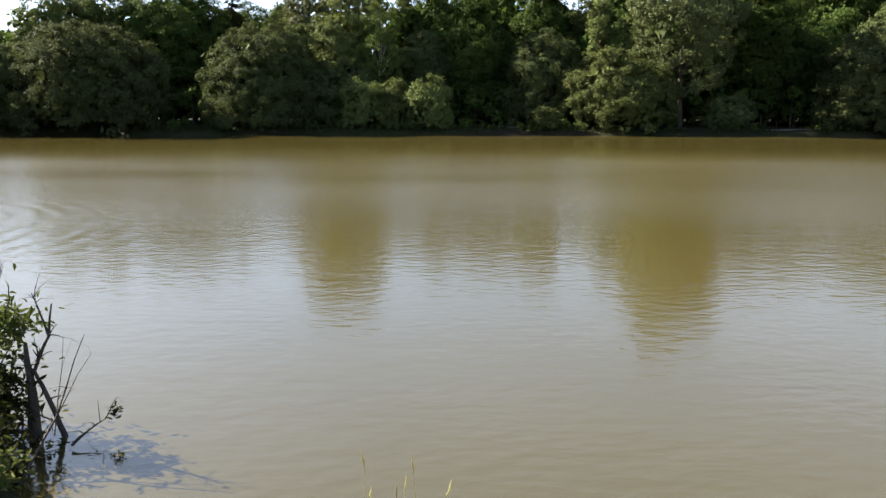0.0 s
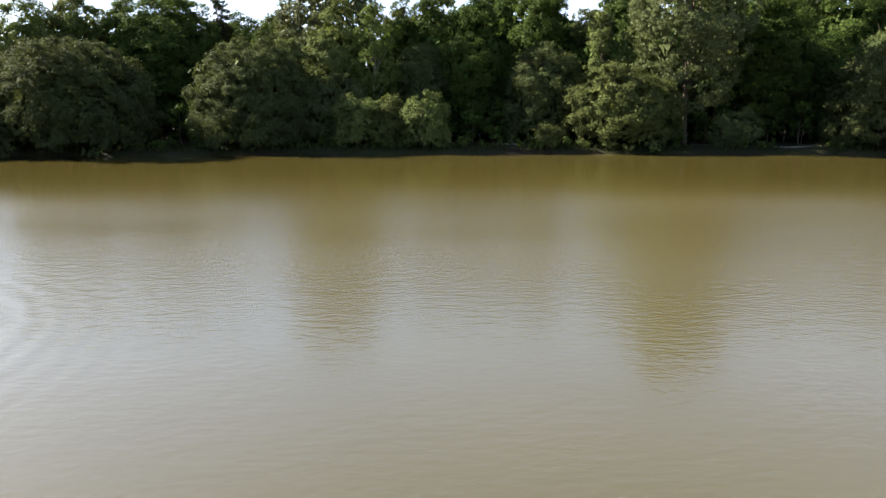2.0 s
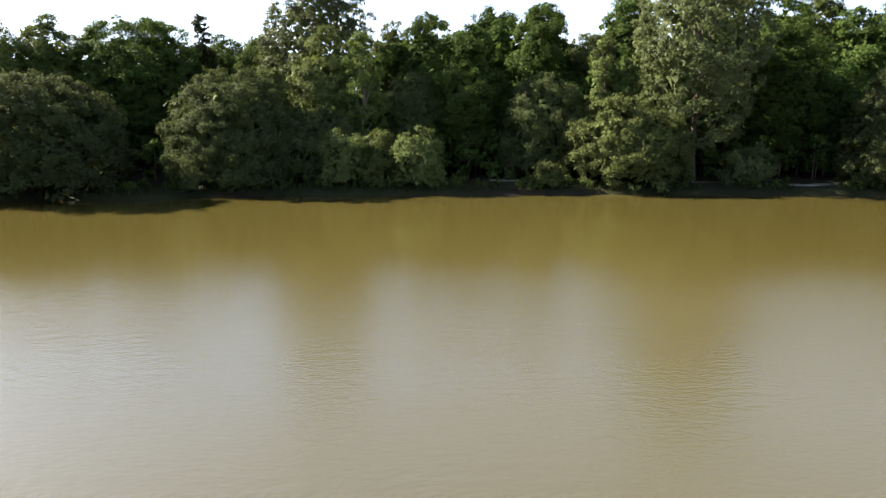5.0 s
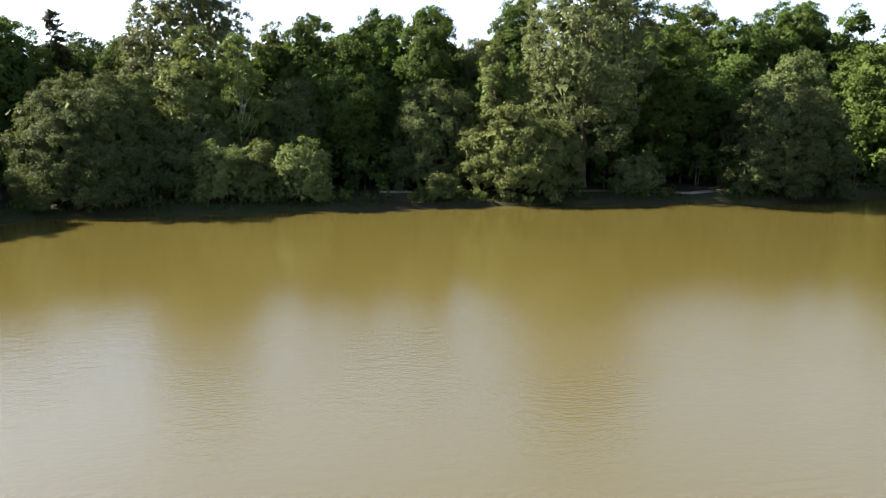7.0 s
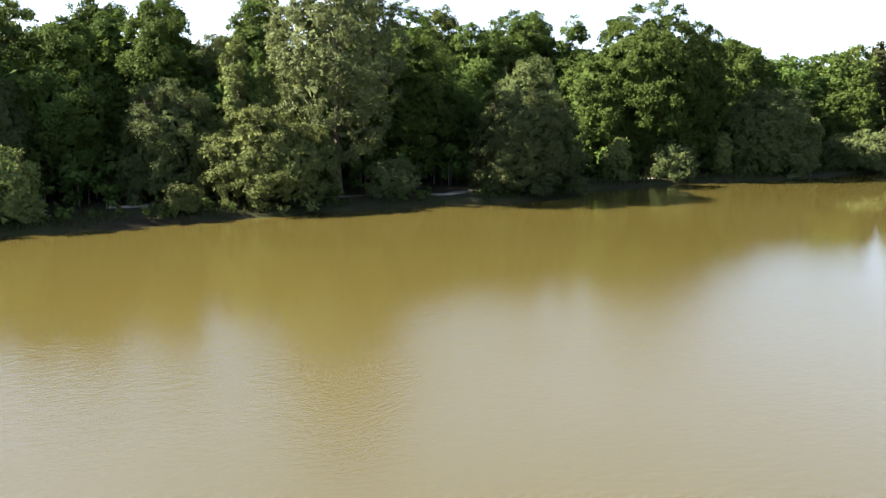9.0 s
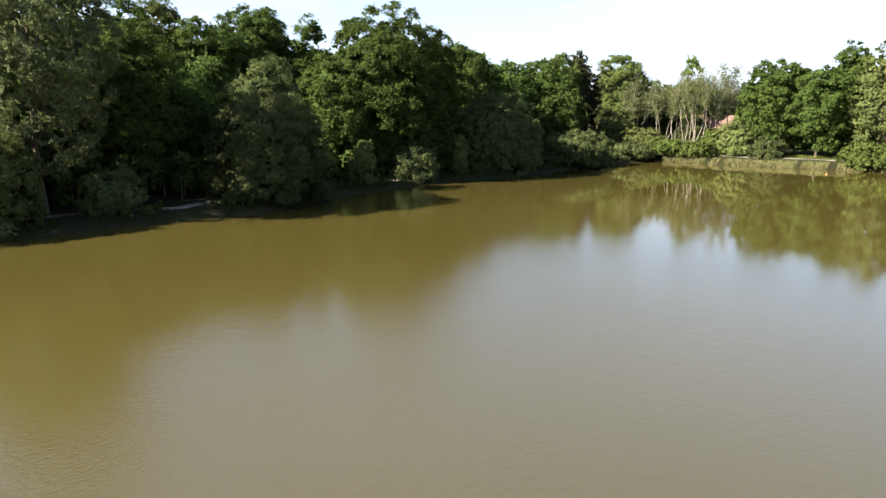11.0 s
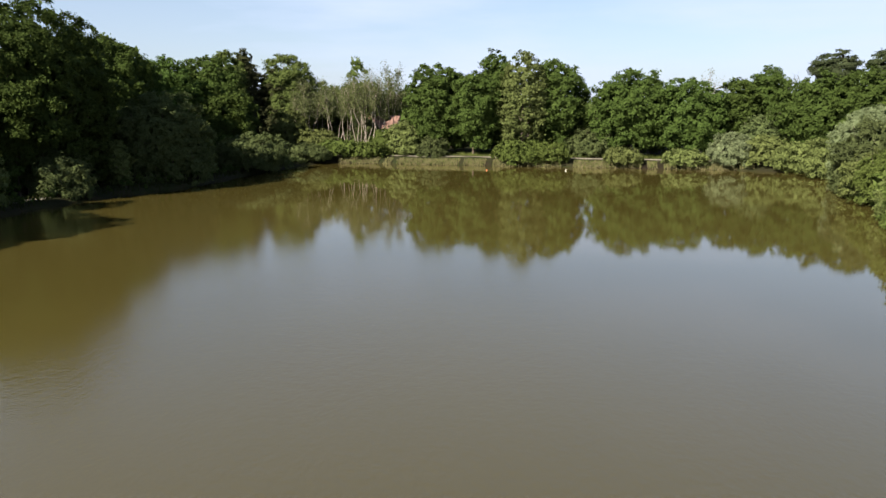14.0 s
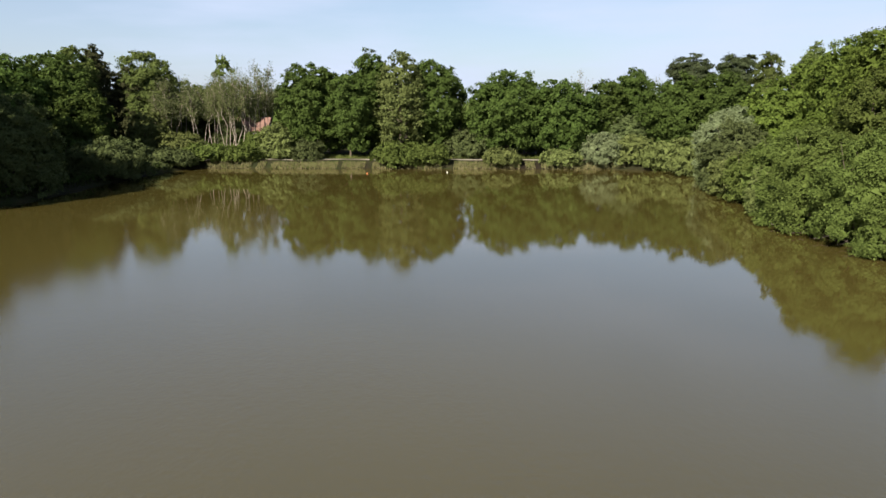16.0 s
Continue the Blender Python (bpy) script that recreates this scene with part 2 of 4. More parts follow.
def shore_distance(px, py):
    """Signed distance to the shoreline, negative on the water; numpy arrays in and out."""
    best, inside = np.full(px.shape, 1e9), np.zeros(px.shape, bool)
    for a, b in zip(SHORE, SHORE[1:] + SHORE[:1]):
        dx, dy = b.x - a.x, b.y - a.y
        k = np.clip(((px - a.x) * dx + (py - a.y) * dy) / (dx * dx + dy * dy), 0, 1)
        best = np.minimum(best, np.hypot(px - a.x - k * dx, py - a.y - k * dy))
        crosses = ((a.y > py) != (b.y > py)) & (px < dx * (py - a.y) / (dy if dy else 1e-9) + a.x)
        inside ^= crosses
    return np.where(inside, -best, best)


def ground_height(px, py):
    px, py = np.asarray(px, float), np.asarray(py, float)
    d = shore_distance(px, py) + 0.35 * np.sin(px * 0.9 + 0.4 * py) * np.sin(py * 0.8 - 0.3 * px)
    bank = np.where(d > 0, 0.42 * (1 - np.exp(-d / 0.5)) + 0.35 * (1 - np.exp(-d / 9)), np.maximum(d * 0.5, -1.4))
    dam = np.clip((px - 114.6) / 2.6, 0, 1)  # the footpath runs along a low dam
    bank = bank + np.where(d > 0, 0.50 * dam * dam * (3 - 2 * dam) * np.clip((py + 12) / 8, 0, 1), 0)
    return bank + np.where(d > 1, 0.05 * np.sin(px * 0.55) * np.cos(py * 0.47), 0)


def mesh_object(name, verts, faces, mat, parent=None, smooth=False, label=""):
    """A mesh from numpy arrays: faces is an (n, 3) or (n, 4) array of indices."""
    verts, faces = np.asarray(verts, np.float32), np.asarray(faces, np.int32)
    me = bpy.data.meshes.new(name)
    size = faces.shape[1]
    me.vertices.add(len(verts))
    me.vertices.foreach_set("co", verts.ravel())
    me.loops.add(faces.size)
    me.loops.foreach_set("vertex_index", faces.ravel())
    me.polygons.add(len(faces))
    me.polygons.foreach_set("loop_start", np.arange(0, faces.size, size, dtype=np.int32))
    me.polygons.foreach_set("use_smooth", np.full(len(faces), smooth))
    me.update(calc_edges=True)
    me.materials.append(mat)
    ob = new(name, me)
    if parent:
        ob.parent = parent
    if label:
        ob["label"] = label
    return ob


def tube(points, radii, sides=6):
    """A tapered tube along points: verts, quads."""
    pts = np.asarray(points, float)
    rings = []
    for i, p in enumerate(pts):
        axis = pts[min(i + 1, len(pts) - 1)] - pts[max(i - 1, 0)]
        axis = axis / (np.linalg.norm(axis) + 1e-9)
        side = np.cross(axis, (0.31, 0.87, 0.2))
        side /= np.linalg.norm(side) + 1e-9
        other = np.cross(axis, side)
        a = np.linspace(0, 2 * np.pi, sides, endpoint=False)[:, None]
        rings.append(p + radii[i] * (np.cos(a) * side + np.sin(a) * other))
    n = len(pts)
    quads = [(r * sides + s, r * sides + (s + 1) % sides, (r + 1) * sides + (s + 1) % sides, (r + 1) * sides + s)
             for r in range(n - 1) for s in range(sides)]
    return np.concatenate(rings), np.array(quads)


def join(pieces):
    verts, faces, base = [], [], 0
    for v, f in pieces:
        verts.append(v)
        faces.append(f + base)
        base += len(v)
    return np.concatenate(verts), np.concatenate(faces)


def bent(rng, a, b, sag=0.1, steps=4):
    """A crooked line from a to b."""
    a, b = np.asarray(a, float), np.asarray(b, float)
    k = np.linspace(0, 1, steps + 1)[:, None]
    line = a + (b - a) * k
    off = rng.normal(0, 1, (steps + 1, 3)) * np.linalg.norm(b - a) * sag * 0.35
    off[0] = off[-1] = 0
    line += off
    line[:, 2] += np.sin(k[:, 0] * np.pi) * np.linalg.norm(b - a) * sag
    return line


def unit(v):
    return v / (np.linalg.norm(v, axis=1, keepdims=True) + 1e-9)


def sprays(rng, centres, normals, size, width=0.75, droop=0.0):
    """Leaf sprays: one ragged triangle each."""
    n = len(centres)
    nrm = unit(normals)
    t = unit(np.cross(nrm, rng.normal(0, 1, (n, 3))))
    if droop:
        t = unit(t + np.array((0, 0, -droop)))
    s = unit(np.cross(nrm, t))
    a = (size * rng.uniform(0.30, 0.70, n))[:, None]
    b = a * width * rng.uniform(0.7, 1.2, n)[:, None]
    fold = nrm * a * rng.uniform(-0.2, 0.4, n)[:, None]
    skew = rng.uniform(-0.4, 0.9, n)[:, None]
    verts = np.stack([centres - t * a - fold, centres + t * a * skew + s * b, centres + t * a - s * b * 0.6 - fold], 1).reshape(-1, 3)
    return verts, np.arange(3 * n).reshape(n, 3)


# kind: start of the crown, widest point, width of the skirt, shoulder power, bough size, share of boughs, leaf cover, leaf size, leaf width, droop, stems, bark
KIND = {
    "oak": (0.06, 0.48, 0.58, 2.3, 0.80, 1.05, 0.55, 0.212, 0.80, 0.0, 1, BARK),
    "willow_bush": (-0.02, 0.36, 0.95, 2.2, 0.66, 1.05, 0.52, 0.185, 0.62, 0.2, 5, BARK),
    "fresh_bush": (-0.02, 0.36, 0.97, 2.1, 0.66, 1.05, 0.56, 0.190, 0.75, 0.1, 5, BARK),
    "sallow": (-0.02, 0.40, 0.90, 2.0, 0.58, 1.05, 0.52, 0.195, 0.70, 0.1, 4, BARK),
    "poplar": (0.10, 0.36, 0.55, 1.8, 0.62, 0.85, 0.50, 0.200, 0.80, 0.1, 1, BARK),
    "old_poplar": (0.17, 0.42, 0.50, 1.8, 0.62, 0.82, 0.50, 0.200, 0.80, 0.1, 1, BARK),
    "fresh_oak": (0.02, 0.44, 0.80, 2.2, 0.78, 1.05, 0.56, 0.215, 0.80, 0.0, 1, BARK),
    "birch": (0.26, 0.30, 0.60, 1.5, 0.60, 0.75, 0.42, 0.180, 0.55, 0.7, 1, PALE_BARK),
    "bare_birch": (0.36, 0.55, 0.60, 2.0, 0.80, 0.50, 0.30, 0.170, 0.45, 0.1, 4, PALE_BARK),
    "alder": (0.06, 0.46, 0.62, 2.0, 0.75, 1.00, 0.54, 0.205, 0.75, 0.0, 1, BARK),
    "pine": (0.08, 0.22, 0.80, 1.25, 0.75, 1.00, 0.56, 0.240, 0.40, 0.0, 1, BARK),
    "scots": (0.56, 0.50, 0.60, 2.6, 1.10, 1.00, 0.58, 0.240, 0.40, 0.0, 1, BARK),
    "silver_willow": (-0.02, 0.40, 0.85, 1.9, 0.60, 1.05, 0.58, 0.210, 0.35, 0.0, 4, BARK),
    "thin_tree": (0.30, 0.50, 0.60, 2.0, 0.80, 0.50, 0.20, 0.200, 0.35, 0.0, 2, PALE_BARK),
}
WORD = {"oak": "oak_tree", "willow_bush": "willow_bush", "fresh_bush": "willow_bush", "sallow": "sallow_bush", "poplar": "poplar_tree", "old_poplar": "poplar_tree", "fresh_oak": "oak_tree", "birch": "birch_tree",
        "bare_birch": "bare_birch_tree", "alder": "ash_tree", "pine": "pine_tree", "scots": "pine_tree", "silver_willow": "silver_willow_bush", "thin_tree": "thin_tree"}
FILL = {"poplar": 0.55, "old_poplar": 0.40, "birch": 0.12, "alder": 1.1, "scots": 0.9}  # how well the inner foliage closes a crown
FLAT = {"pine": 0.45, "scots": 0.40, "oak": 0.74, "alder": 0.80, "poplar": 0.78, "old_poplar": 0.78, "fresh_oak": 0.74}


def swell(way, height, radius):
    """How far a crown bulges in each direction; every crown differs."""
    shift = Vector((height * 7.3 + radius * 3.1, radius * 5.7, 0))
    return np.array([1 + 0.17 * noise.noise(Vector(w) * 1.5 + shift) + 0.13 * noise.noise(Vector(w) * 3.6 + shift) + 0.07 * noise.noise(Vector(w) * 8 + shift)
                     for w in way.tolist()]).reshape(-1).clip(0.80, 1.10)


def crown_surface(rng, kind, height, radius, count):
    """Places on the outside of a crown, and the way each faces."""
    start, widest, skirt, power = KIND[kind][:4]
    low = start * height
    u = np.linspace(0, 1, 160)
    above, below = np.clip((u - widest) / (1 - widest), 0, 1), np.clip((widest - u) / widest, 0, 1)
    r = radius * np.where(u > widest, np.sqrt(np.maximum(1 - above ** power, 0)), 1 - (1 - skirt) * below ** 1.6)
    z = low + u * (height - low)
    dr, dz = np.gradient(r), np.gradient(z)
    ds = np.hypot(dr, dz)
    weight = (r + 0.05) * ds
    k = rng.choice(len(u), count, p=weight / weight.sum())
    a = rng.uniform(0, 2 * np.pi, count)
    p = np.stack([r[k] * np.cos(a), r[k] * np.sin(a), z[k] + rng.uniform(-0.5, 0.5, count) * dz[k]], 1)
    n = np.stack([dz[k] / ds[k] * np.cos(a), dz[k] / ds[k] * np.sin(a), -dr[k] / ds[k]], 1)
    area = float((2 * np.pi * r * ds).sum())
    return p, n, area


def crown_boughs(rng, kind, height, radius):
    """Leafy bough ends over the crown: centre, size and outward way, and the inner foliage behind them."""
    start, bough, share = KIND[kind][0], KIND[kind][4], KIND[kind][5]
    bough = min(bough, 0.30 * radius)
    _, _, area = crown_surface(rng, kind, height, radius, 10)
    count = int(np.clip(1.3 * share * area / (np.pi * bough ** 2), 16, 900))
    p, way, _ = crown_surface(rng, kind, height, radius, count)
    size = bough * rng.uniform(0.6, 1.35, count)
    middle = np.array((0, 0, (start + 0.45 * (1 - start)) * height))
    out = swell(unit(p - middle), height, radius)
    pos = middle + (p - middle) * out[:, None] - way * (size * 0.75)[:, None]
    pos -= way * (rng.random(count) ** 2 * 1.5 * bough)[:, None]
    flat = FLAT.get(kind, 0.85)
    pos[:, 2] *= height / np.quantile(pos[:, 2] + size * flat, 0.985)
    fill = int(FILL.get(kind, 1.25) * area / 0.16)
    q, skin, _ = crown_surface(rng, kind, height, radius, fill)
    shell = middle + (q - middle) * (swell(unit(q - middle), height, radius) * (0.77 - np.abs(rng.normal(0, 0.07, fill))))[:, None]
    return pos, size, way, shell, skin


def bough_leaves(rng, kind, pos, size, way, scale):
    """Leaves in tufts over each bough end."""
    cover, leaf, width, droop = KIND[kind][6:10]
    leaf = leaf * scale
    n = np.maximum((cover * 2 * np.pi * size ** 2 * 1.25 / (0.325 * width * leaf ** 2)).astype(int), 5)
    tufts = np.maximum((size ** 2 * 22).astype(int), 6)
    first = np.concatenate([[0], np.cumsum(tufts)[:-1]])
    of = np.repeat(np.arange(len(pos)), tufts)
    turn = unit(way[of] * 0.75 + rng.normal(0, 0.62, (len(of), 3)) + np.array((0, 0, 0.28)))
    flat = np.array((1, 1, FLAT.get(kind, 0.85)))
    tuft = pos[of] + turn * (size[of] * rng.uniform(0.62, 1.12, len(of)))[:, None] * flat
    which = np.repeat(np.arange(len(pos)), n)
    t = first[which] + (rng.random(len(which)) * tufts[which]).astype(int)
    spot = rng.normal(0, 1, (len(which), 3)) * (size[which] * 0.21)[:, None] * flat
    nrm = turn[t] * 0.75 + way[which] * 0.3 + rng.normal(0, 0.5, spot.shape) + np.array((0, 0, 0.2))
    return sprays(rng, tuft[t] + spot, nrm, leaf, width, droop)


SEED = [10]


def plant(kind, x, y, top, radius, label, lean=(0, 0), detail=1.0, group=""):
    """One tree or bush with its trunk and crown, top metres above the water."""
    SEED[0] += 1
    rng = np.random.default_rng(SEED[0])
    base = max(float(ground_height(x, y)), 0.05)
    height = top - base
    start, stems, bark = KIND[kind][0], KIND[kind][10], KIND[kind][11]
    far = min(math.hypot(x, y), math.hypot(x - 8, y - 21))
    scale = float(np.clip(far / 60, 0.8, 2.0)) / detail
    pos, size, way, shell, skin = crown_boughs(rng, kind, height, radius)
    for part_of in (pos, shell):
        part_of[:, :2] += np.array(lean) * (part_of[:, 2:3] / height)
    tree = new(WORD[kind])
    tree.location = (x, y, base)
    tagged(tree, label, "bush" if "bush" in WORD[kind] else "tree", group)
    feathery = kind in ("bare_birch", "thin_tree")
    wood, tips, main = [], [], (0.011 * height + 0.03) * (0.55 if kind == "birch" else 1)
    if stems == 1:
        spine = bent(rng, (0, 0, -0.25), (lean[0] * 0.8, lean[1] * 0.8, height * 0.86), 0.02, 7)
        wood.append(tube(spine, np.linspace(1, 0.12, 8) * main * np.array([1.35, 1, 1, 1, 1, 1, 1, 1]), 8))
        for k in rng.permutation(len(pos))[:18]:
            at = spine[int(np.clip((pos[k][2] / height - 0.14) * 7, 1, 6))]
            wood.append(tube(bent(rng, at, pos[k], 0.08, 4), np.linspace(0.42, 0.06, 5) * main, 5))
    else:
        for s in range(stems):
            a = s / stems * 2 * np.pi + rng.uniform(-0.4, 0.4)
            out = 0.12 * radius
            foot = (math.cos(a) * out, math.sin(a) * out, -0.25)
            spread = {"bare_birch": 1.15, "thin_tree": 0.45}.get(kind, 0.6)
            tip = (math.cos(a) * radius * spread, math.sin(a) * radius * spread, height * rng.uniform(0.66 if feathery else 0.7, 0.96))
            spine = bent(rng, foot, tip, 0.05 if feathery else 0.03, 6)
            wood.append(tube(spine, np.linspace(0.7, 0.10, 7) * main * (0.46 if feathery else 1), 6))
            if feathery:  # brooms of thin upright twigs
                for _ in range(20):
                    k = rng.uniform(0.56, 1.0)
                    at = spine[int(k * 5)] + (spine[int(k * 5) + 1] - spine[int(k * 5)]) * (k * 5 % 1)
                    rise = np.array((rng.normal(0, 0.42), rng.normal(0, 0.42), 1.0)) * height * rng.uniform(0.05, 0.15)
                    twig = bent(rng, at, at + rise, 0.06, 3)
                    wood.append(tube(twig, np.array((0.13, 0.09, 0.06, 0.03)) * main, 3))
                    tips.append(twig[1:])
                continue
            for k in rng.permutation(len(pos))[:6]:
                at = spine[rng.integers(2, 6)]
                wood.append(tube(bent(rng, at, pos[k], 0.08, 3), np.linspace(0.28, 0.05, 4) * main, 4))
    mesh_object("trunk", *join(wood), bark, tree, smooth=True)
    if feathery:
        at = np.concatenate(tips)
        at = np.repeat(at, 13 if kind == "bare_birch" else 7, axis=0) + rng.normal(0, 0.33, (len(at) * (13 if kind == "bare_birch" else 7), 3))
        verts, _ = sprays(rng, at, rng.normal(0, 1, at.shape) + np.array((0, 0, 0.2)), KIND[kind][7] * scale, KIND[kind][8])
    else:
        water_side = np.array((5 - x, 14 - y)) / math.hypot(x - 5, y - 14)
        deep = y - 66 if y > 60 else (x - 118 if x > 112 else -8 - y)  # rows behind the bank show only their tops
        hidden = float(np.clip((deep - 4) * 0.5, 0, 0.5 * height))
        seen = ((way[:, :2] @ water_side > -0.25) | (way[:, 2] > 0.75)) & (pos[:, 2] > hidden)
        verts, _ = bough_leaves(rng, kind, pos[seen], size[seen], way[seen], scale)
        plain, _ = bough_leaves(rng, kind, pos[~seen], size[~seen], way[~seen], scale * 3.0)
        extra, _ = sprays(rng, shell, skin * 0.9 + rng.normal(0, 0.4, shell.shape), float(np.clip(0.17 * radius, 0.35, 0.80)), 0.9)
        verts = np.concatenate([verts, plain, extra])
    low = float(0.05 - base if start < 0 else 0.3)
    corners = verts.reshape(-1, 3, 3)
    verts = corners[corners[:, :, 2].min(1) > low].reshape(-1, 3)
    mesh_object("crown", verts, np.arange(len(verts)).reshape(-1, 3), LEAF[kind], tree)
    return tree


# ---- ground, water and footpath ----
def spread(parts):
    return np.unique(np.concatenate([np.arange(a, b, s) for a, b, s in parts]))


GX = spread([(-3000, -200, 400), (-200, -80, 12), (-80, 136, 1.35), (136, 260, 12), (260, 3001, 391)])
GY = spread([(-3000, -150, 407), (-150, -26, 12), (-26, 10, 0.8), (10, 56, 2.3), (56, 80, 0.75), (80, 200, 12), (200, 3001, 400)])
gx, gy = np.meshgrid(GX, GY)
gz = ground_height(gx.ravel(), gy.ravel())
cols, rows_n = len(GX), len(GY)
idx = np.arange(cols * rows_n).reshape(rows_n, cols)
quads = np.stack([idx[:-1, :-1], idx[:-1, 1:], idx[1:, 1:], idx[1:, :-1]], -1).reshape(-1, 4)
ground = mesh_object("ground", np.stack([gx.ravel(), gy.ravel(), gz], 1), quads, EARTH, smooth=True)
tagged(ground, "rough grassy bank with bare earth and leaf litter", "ground", kind="structure")

xs, ys = np.linspace(-80, 117, 40), np.linspace(-12, 70, 20)
wx, wy = np.meshgrid(xs, ys)
idx = np.arange(wx.size).reshape(wx.shape)
quads = np.stack([idx[:-1, :-1], idx[:-1, 1:], idx[1:, 1:], idx[1:, :-1]], -1).reshape(-1, 4)
water = mesh_object("water", np.stack([wx.ravel(), wy.ravel(), np.zeros(wx.size)], 1), quads, WATER, smooth=True)
tagged(water, "murky olive-brown pond water with wind ripples", "water", kind="structure")


def footpath(name, points, width, label):
    pts, verts = np.asarray(points, float), []
    fine = np.concatenate([np.linspace(a, b, 14, endpoint=False) for a, b in zip(pts[:-1], pts[1:])] + [pts[-1:]])
    fine = fine + np.stack([0.25 * np.sin(fine[:, 1] * 0.35), 0.25 * np.sin(fine[:, 0] * 0.3)], 1)
    for i, p in enumerate(fine):
        d = fine[min(i + 1, len(fine) - 1)] - fine[max(i - 1, 0)]
        side = np.array((-d[1], d[0])) / np.hypot(*d)
        for k in (-1, -0.5, 0, 0.5, 1):
            q = p + side * k * width / 2 * (1 + 0.15 * math.sin(i * 1.3 + k))
            verts.append((*q, float(ground_height(*q)) + 0.045 - 0.035 * abs(k)))
    idx = np.arange(len(verts)).reshape(-1, 5)
    faces = np.stack([idx[:-1, :-1], idx[:-1, 1:], idx[1:, 1:], idx[1:, :-1]], -1).reshape(-1, 4)
    return tagged(mesh_object(name, verts, faces, PATH_EARTH, smooth=True), label, "footpath", kind="structure")


footpath("path_north", [(5.2, 70.0), (6.8, 69.8), (15, 70.2), (23.7, 68.4), (32, 66.5), (40, 69), (50, 70.5), (59, 69), (66, 70)], 1.3,
         "pale trodden footpath behind the bank bushes")
footpath("path_east", [(116, 69), (118.6, 58), (118.4, 40), (118.8, 20), (118.6, 4), (119, -14)], 1.6, "pale gravel footpath along the reedy bank")


# ---- trees and bushes round the pond ----
plant("willow_bush", -42.1, 64.0, 8.2, 6.5, "rounded grey-green willow bush at the water's edge")
plant("willow_bush", -31.0, 63.5, 9.4, 6.6, "broad grey-green willow bush overhanging the water")
plant("alder", -40.4, 75.0, 14.1, 4.0, "tall dark green tree behind the willow bushes")
plant("alder", -36.7, 77.0, 15.1, 3.4, "dark green tree with a narrow domed crown")
plant("oak", -29.4, 80.0, 15.6, 7.0, "dense dark green oak standing in its own shade")
plant("willow_bush", -17.2, 68.2, 10.0, 5.6, "wide grey-green willow bush with a sunlit flank")
plant("willow_bush", -11.6, 69.8, 6.4, 3.0, "low spreading willow bush beside the larger one")
plant("sallow", -14.7, 71.0, 10.2, 3.1, "yellow-green sallow behind the willow bushes")
plant("oak", -25.9, 98.0, 14.8, 3.5, "distant green tree in the gap of the woodland edge")
plant("oak", -18.8, 88.0, 14.6, 3.1, "dark oak behind the willow bushes")
plant("old_poplar", -12.0, 82.0, 21.0, 6.0, "tall open-crowned poplar with fluttering pale leaves")
plant("sallow", -10.4, 74.0, 13.7, 3.3, "light green young tree in front of the tall poplar")
plant("birch", -6.4, 72.0, 13.3, 2.5, "slender silver birch with a drooping crown")
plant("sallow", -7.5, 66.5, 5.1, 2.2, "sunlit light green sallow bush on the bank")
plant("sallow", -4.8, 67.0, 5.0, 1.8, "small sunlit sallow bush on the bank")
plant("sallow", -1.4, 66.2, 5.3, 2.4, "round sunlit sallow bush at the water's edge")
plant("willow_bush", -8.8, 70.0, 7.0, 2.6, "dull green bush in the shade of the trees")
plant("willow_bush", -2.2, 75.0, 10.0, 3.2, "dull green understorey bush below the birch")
plant("oak", -0.8, 84.0, 16.3, 3.7, "bright green oak with clumped foliage")
plant("oak", 3.1, 76.0, 14.4, 3.7, "bright green oak leaning over the bushes")
plant("oak", 10.9, 81.0, 16.9, 3.5, "tall green oak rising above the woodland edge")
plant("oak", 7.5, 88.0, 16.4, 3.2, "green oak crown in the second row")
plant("willow_bush", 10.1, 72.0, 9.9, 3.8, "tall rounded willow bush with a yellowish top")
plant("sallow", 16.5, 68.5, 7.8, 5.4, "wide sallow bush with a sunlit yellow-green top")
plant("sallow", 9.4, 65.6, 2.6, 1.4, "small bright green sapling at the water's edge")
plant("willow_bush", 16.8, 83.0, 14.4, 3.5, "grey willow tree behind the bushes")
plant("sallow", 16.0, 75.0, 13.0, 1.5, "pale green young poplar among the bushes")
plant("sallow", 18.8, 74.5, 11.5, 2.0, "pale yellow-green young tree beside the poplar")
plant("old_poplar", 23.3, 70.2, 21.4, 5.9, "very tall grey poplar with glittering pale leaves")
plant("oak", 32.6, 75.0, 14.7, 4.7, "dark shaded oak at the woodland edge")
plant("willow_bush", 27.2, 67.6, 3.8, 2.4, "dark low bush on the shaded bank")
plant("oak", 37.7, 78.0, 11.8, 4.6, "dark oak deep in the shade of the bank")
plant("alder", 46.4, 92.0, 19.4, 3.5, "pale green young alder above the woodland edge")
plant("oak", 52.4, 86.0, 19.0, 6.1, "sunlit green oak in the back row")
plant("oak", 54.2, 86.0, 18.9, 4.8, "green oak in the back row")
plant("oak", 57.3, 80.0, 18.0, 3.0, "narrow green oak crown in the back row")
plant("oak", 45.7, 83.0, 16.9, 4.5, "green oak in the back row with a flat top")
plant("willow_bush", 43.7, 71.0, 12.6, 4.0, "light yellow-green willow top behind the bank bushes")
plant("willow_bush", 40.1, 66.0, 9.3, 5.4, "large rounded willow bush overhanging the shaded water")
plant("oak", 61.9, 73.2, 19.1, 6.9, "large dark green oak with a lumpy domed crown")
plant("oak", 69.0, 72.4, 17.6, 4.4, "dark oak shoulder beside the large domed oak")
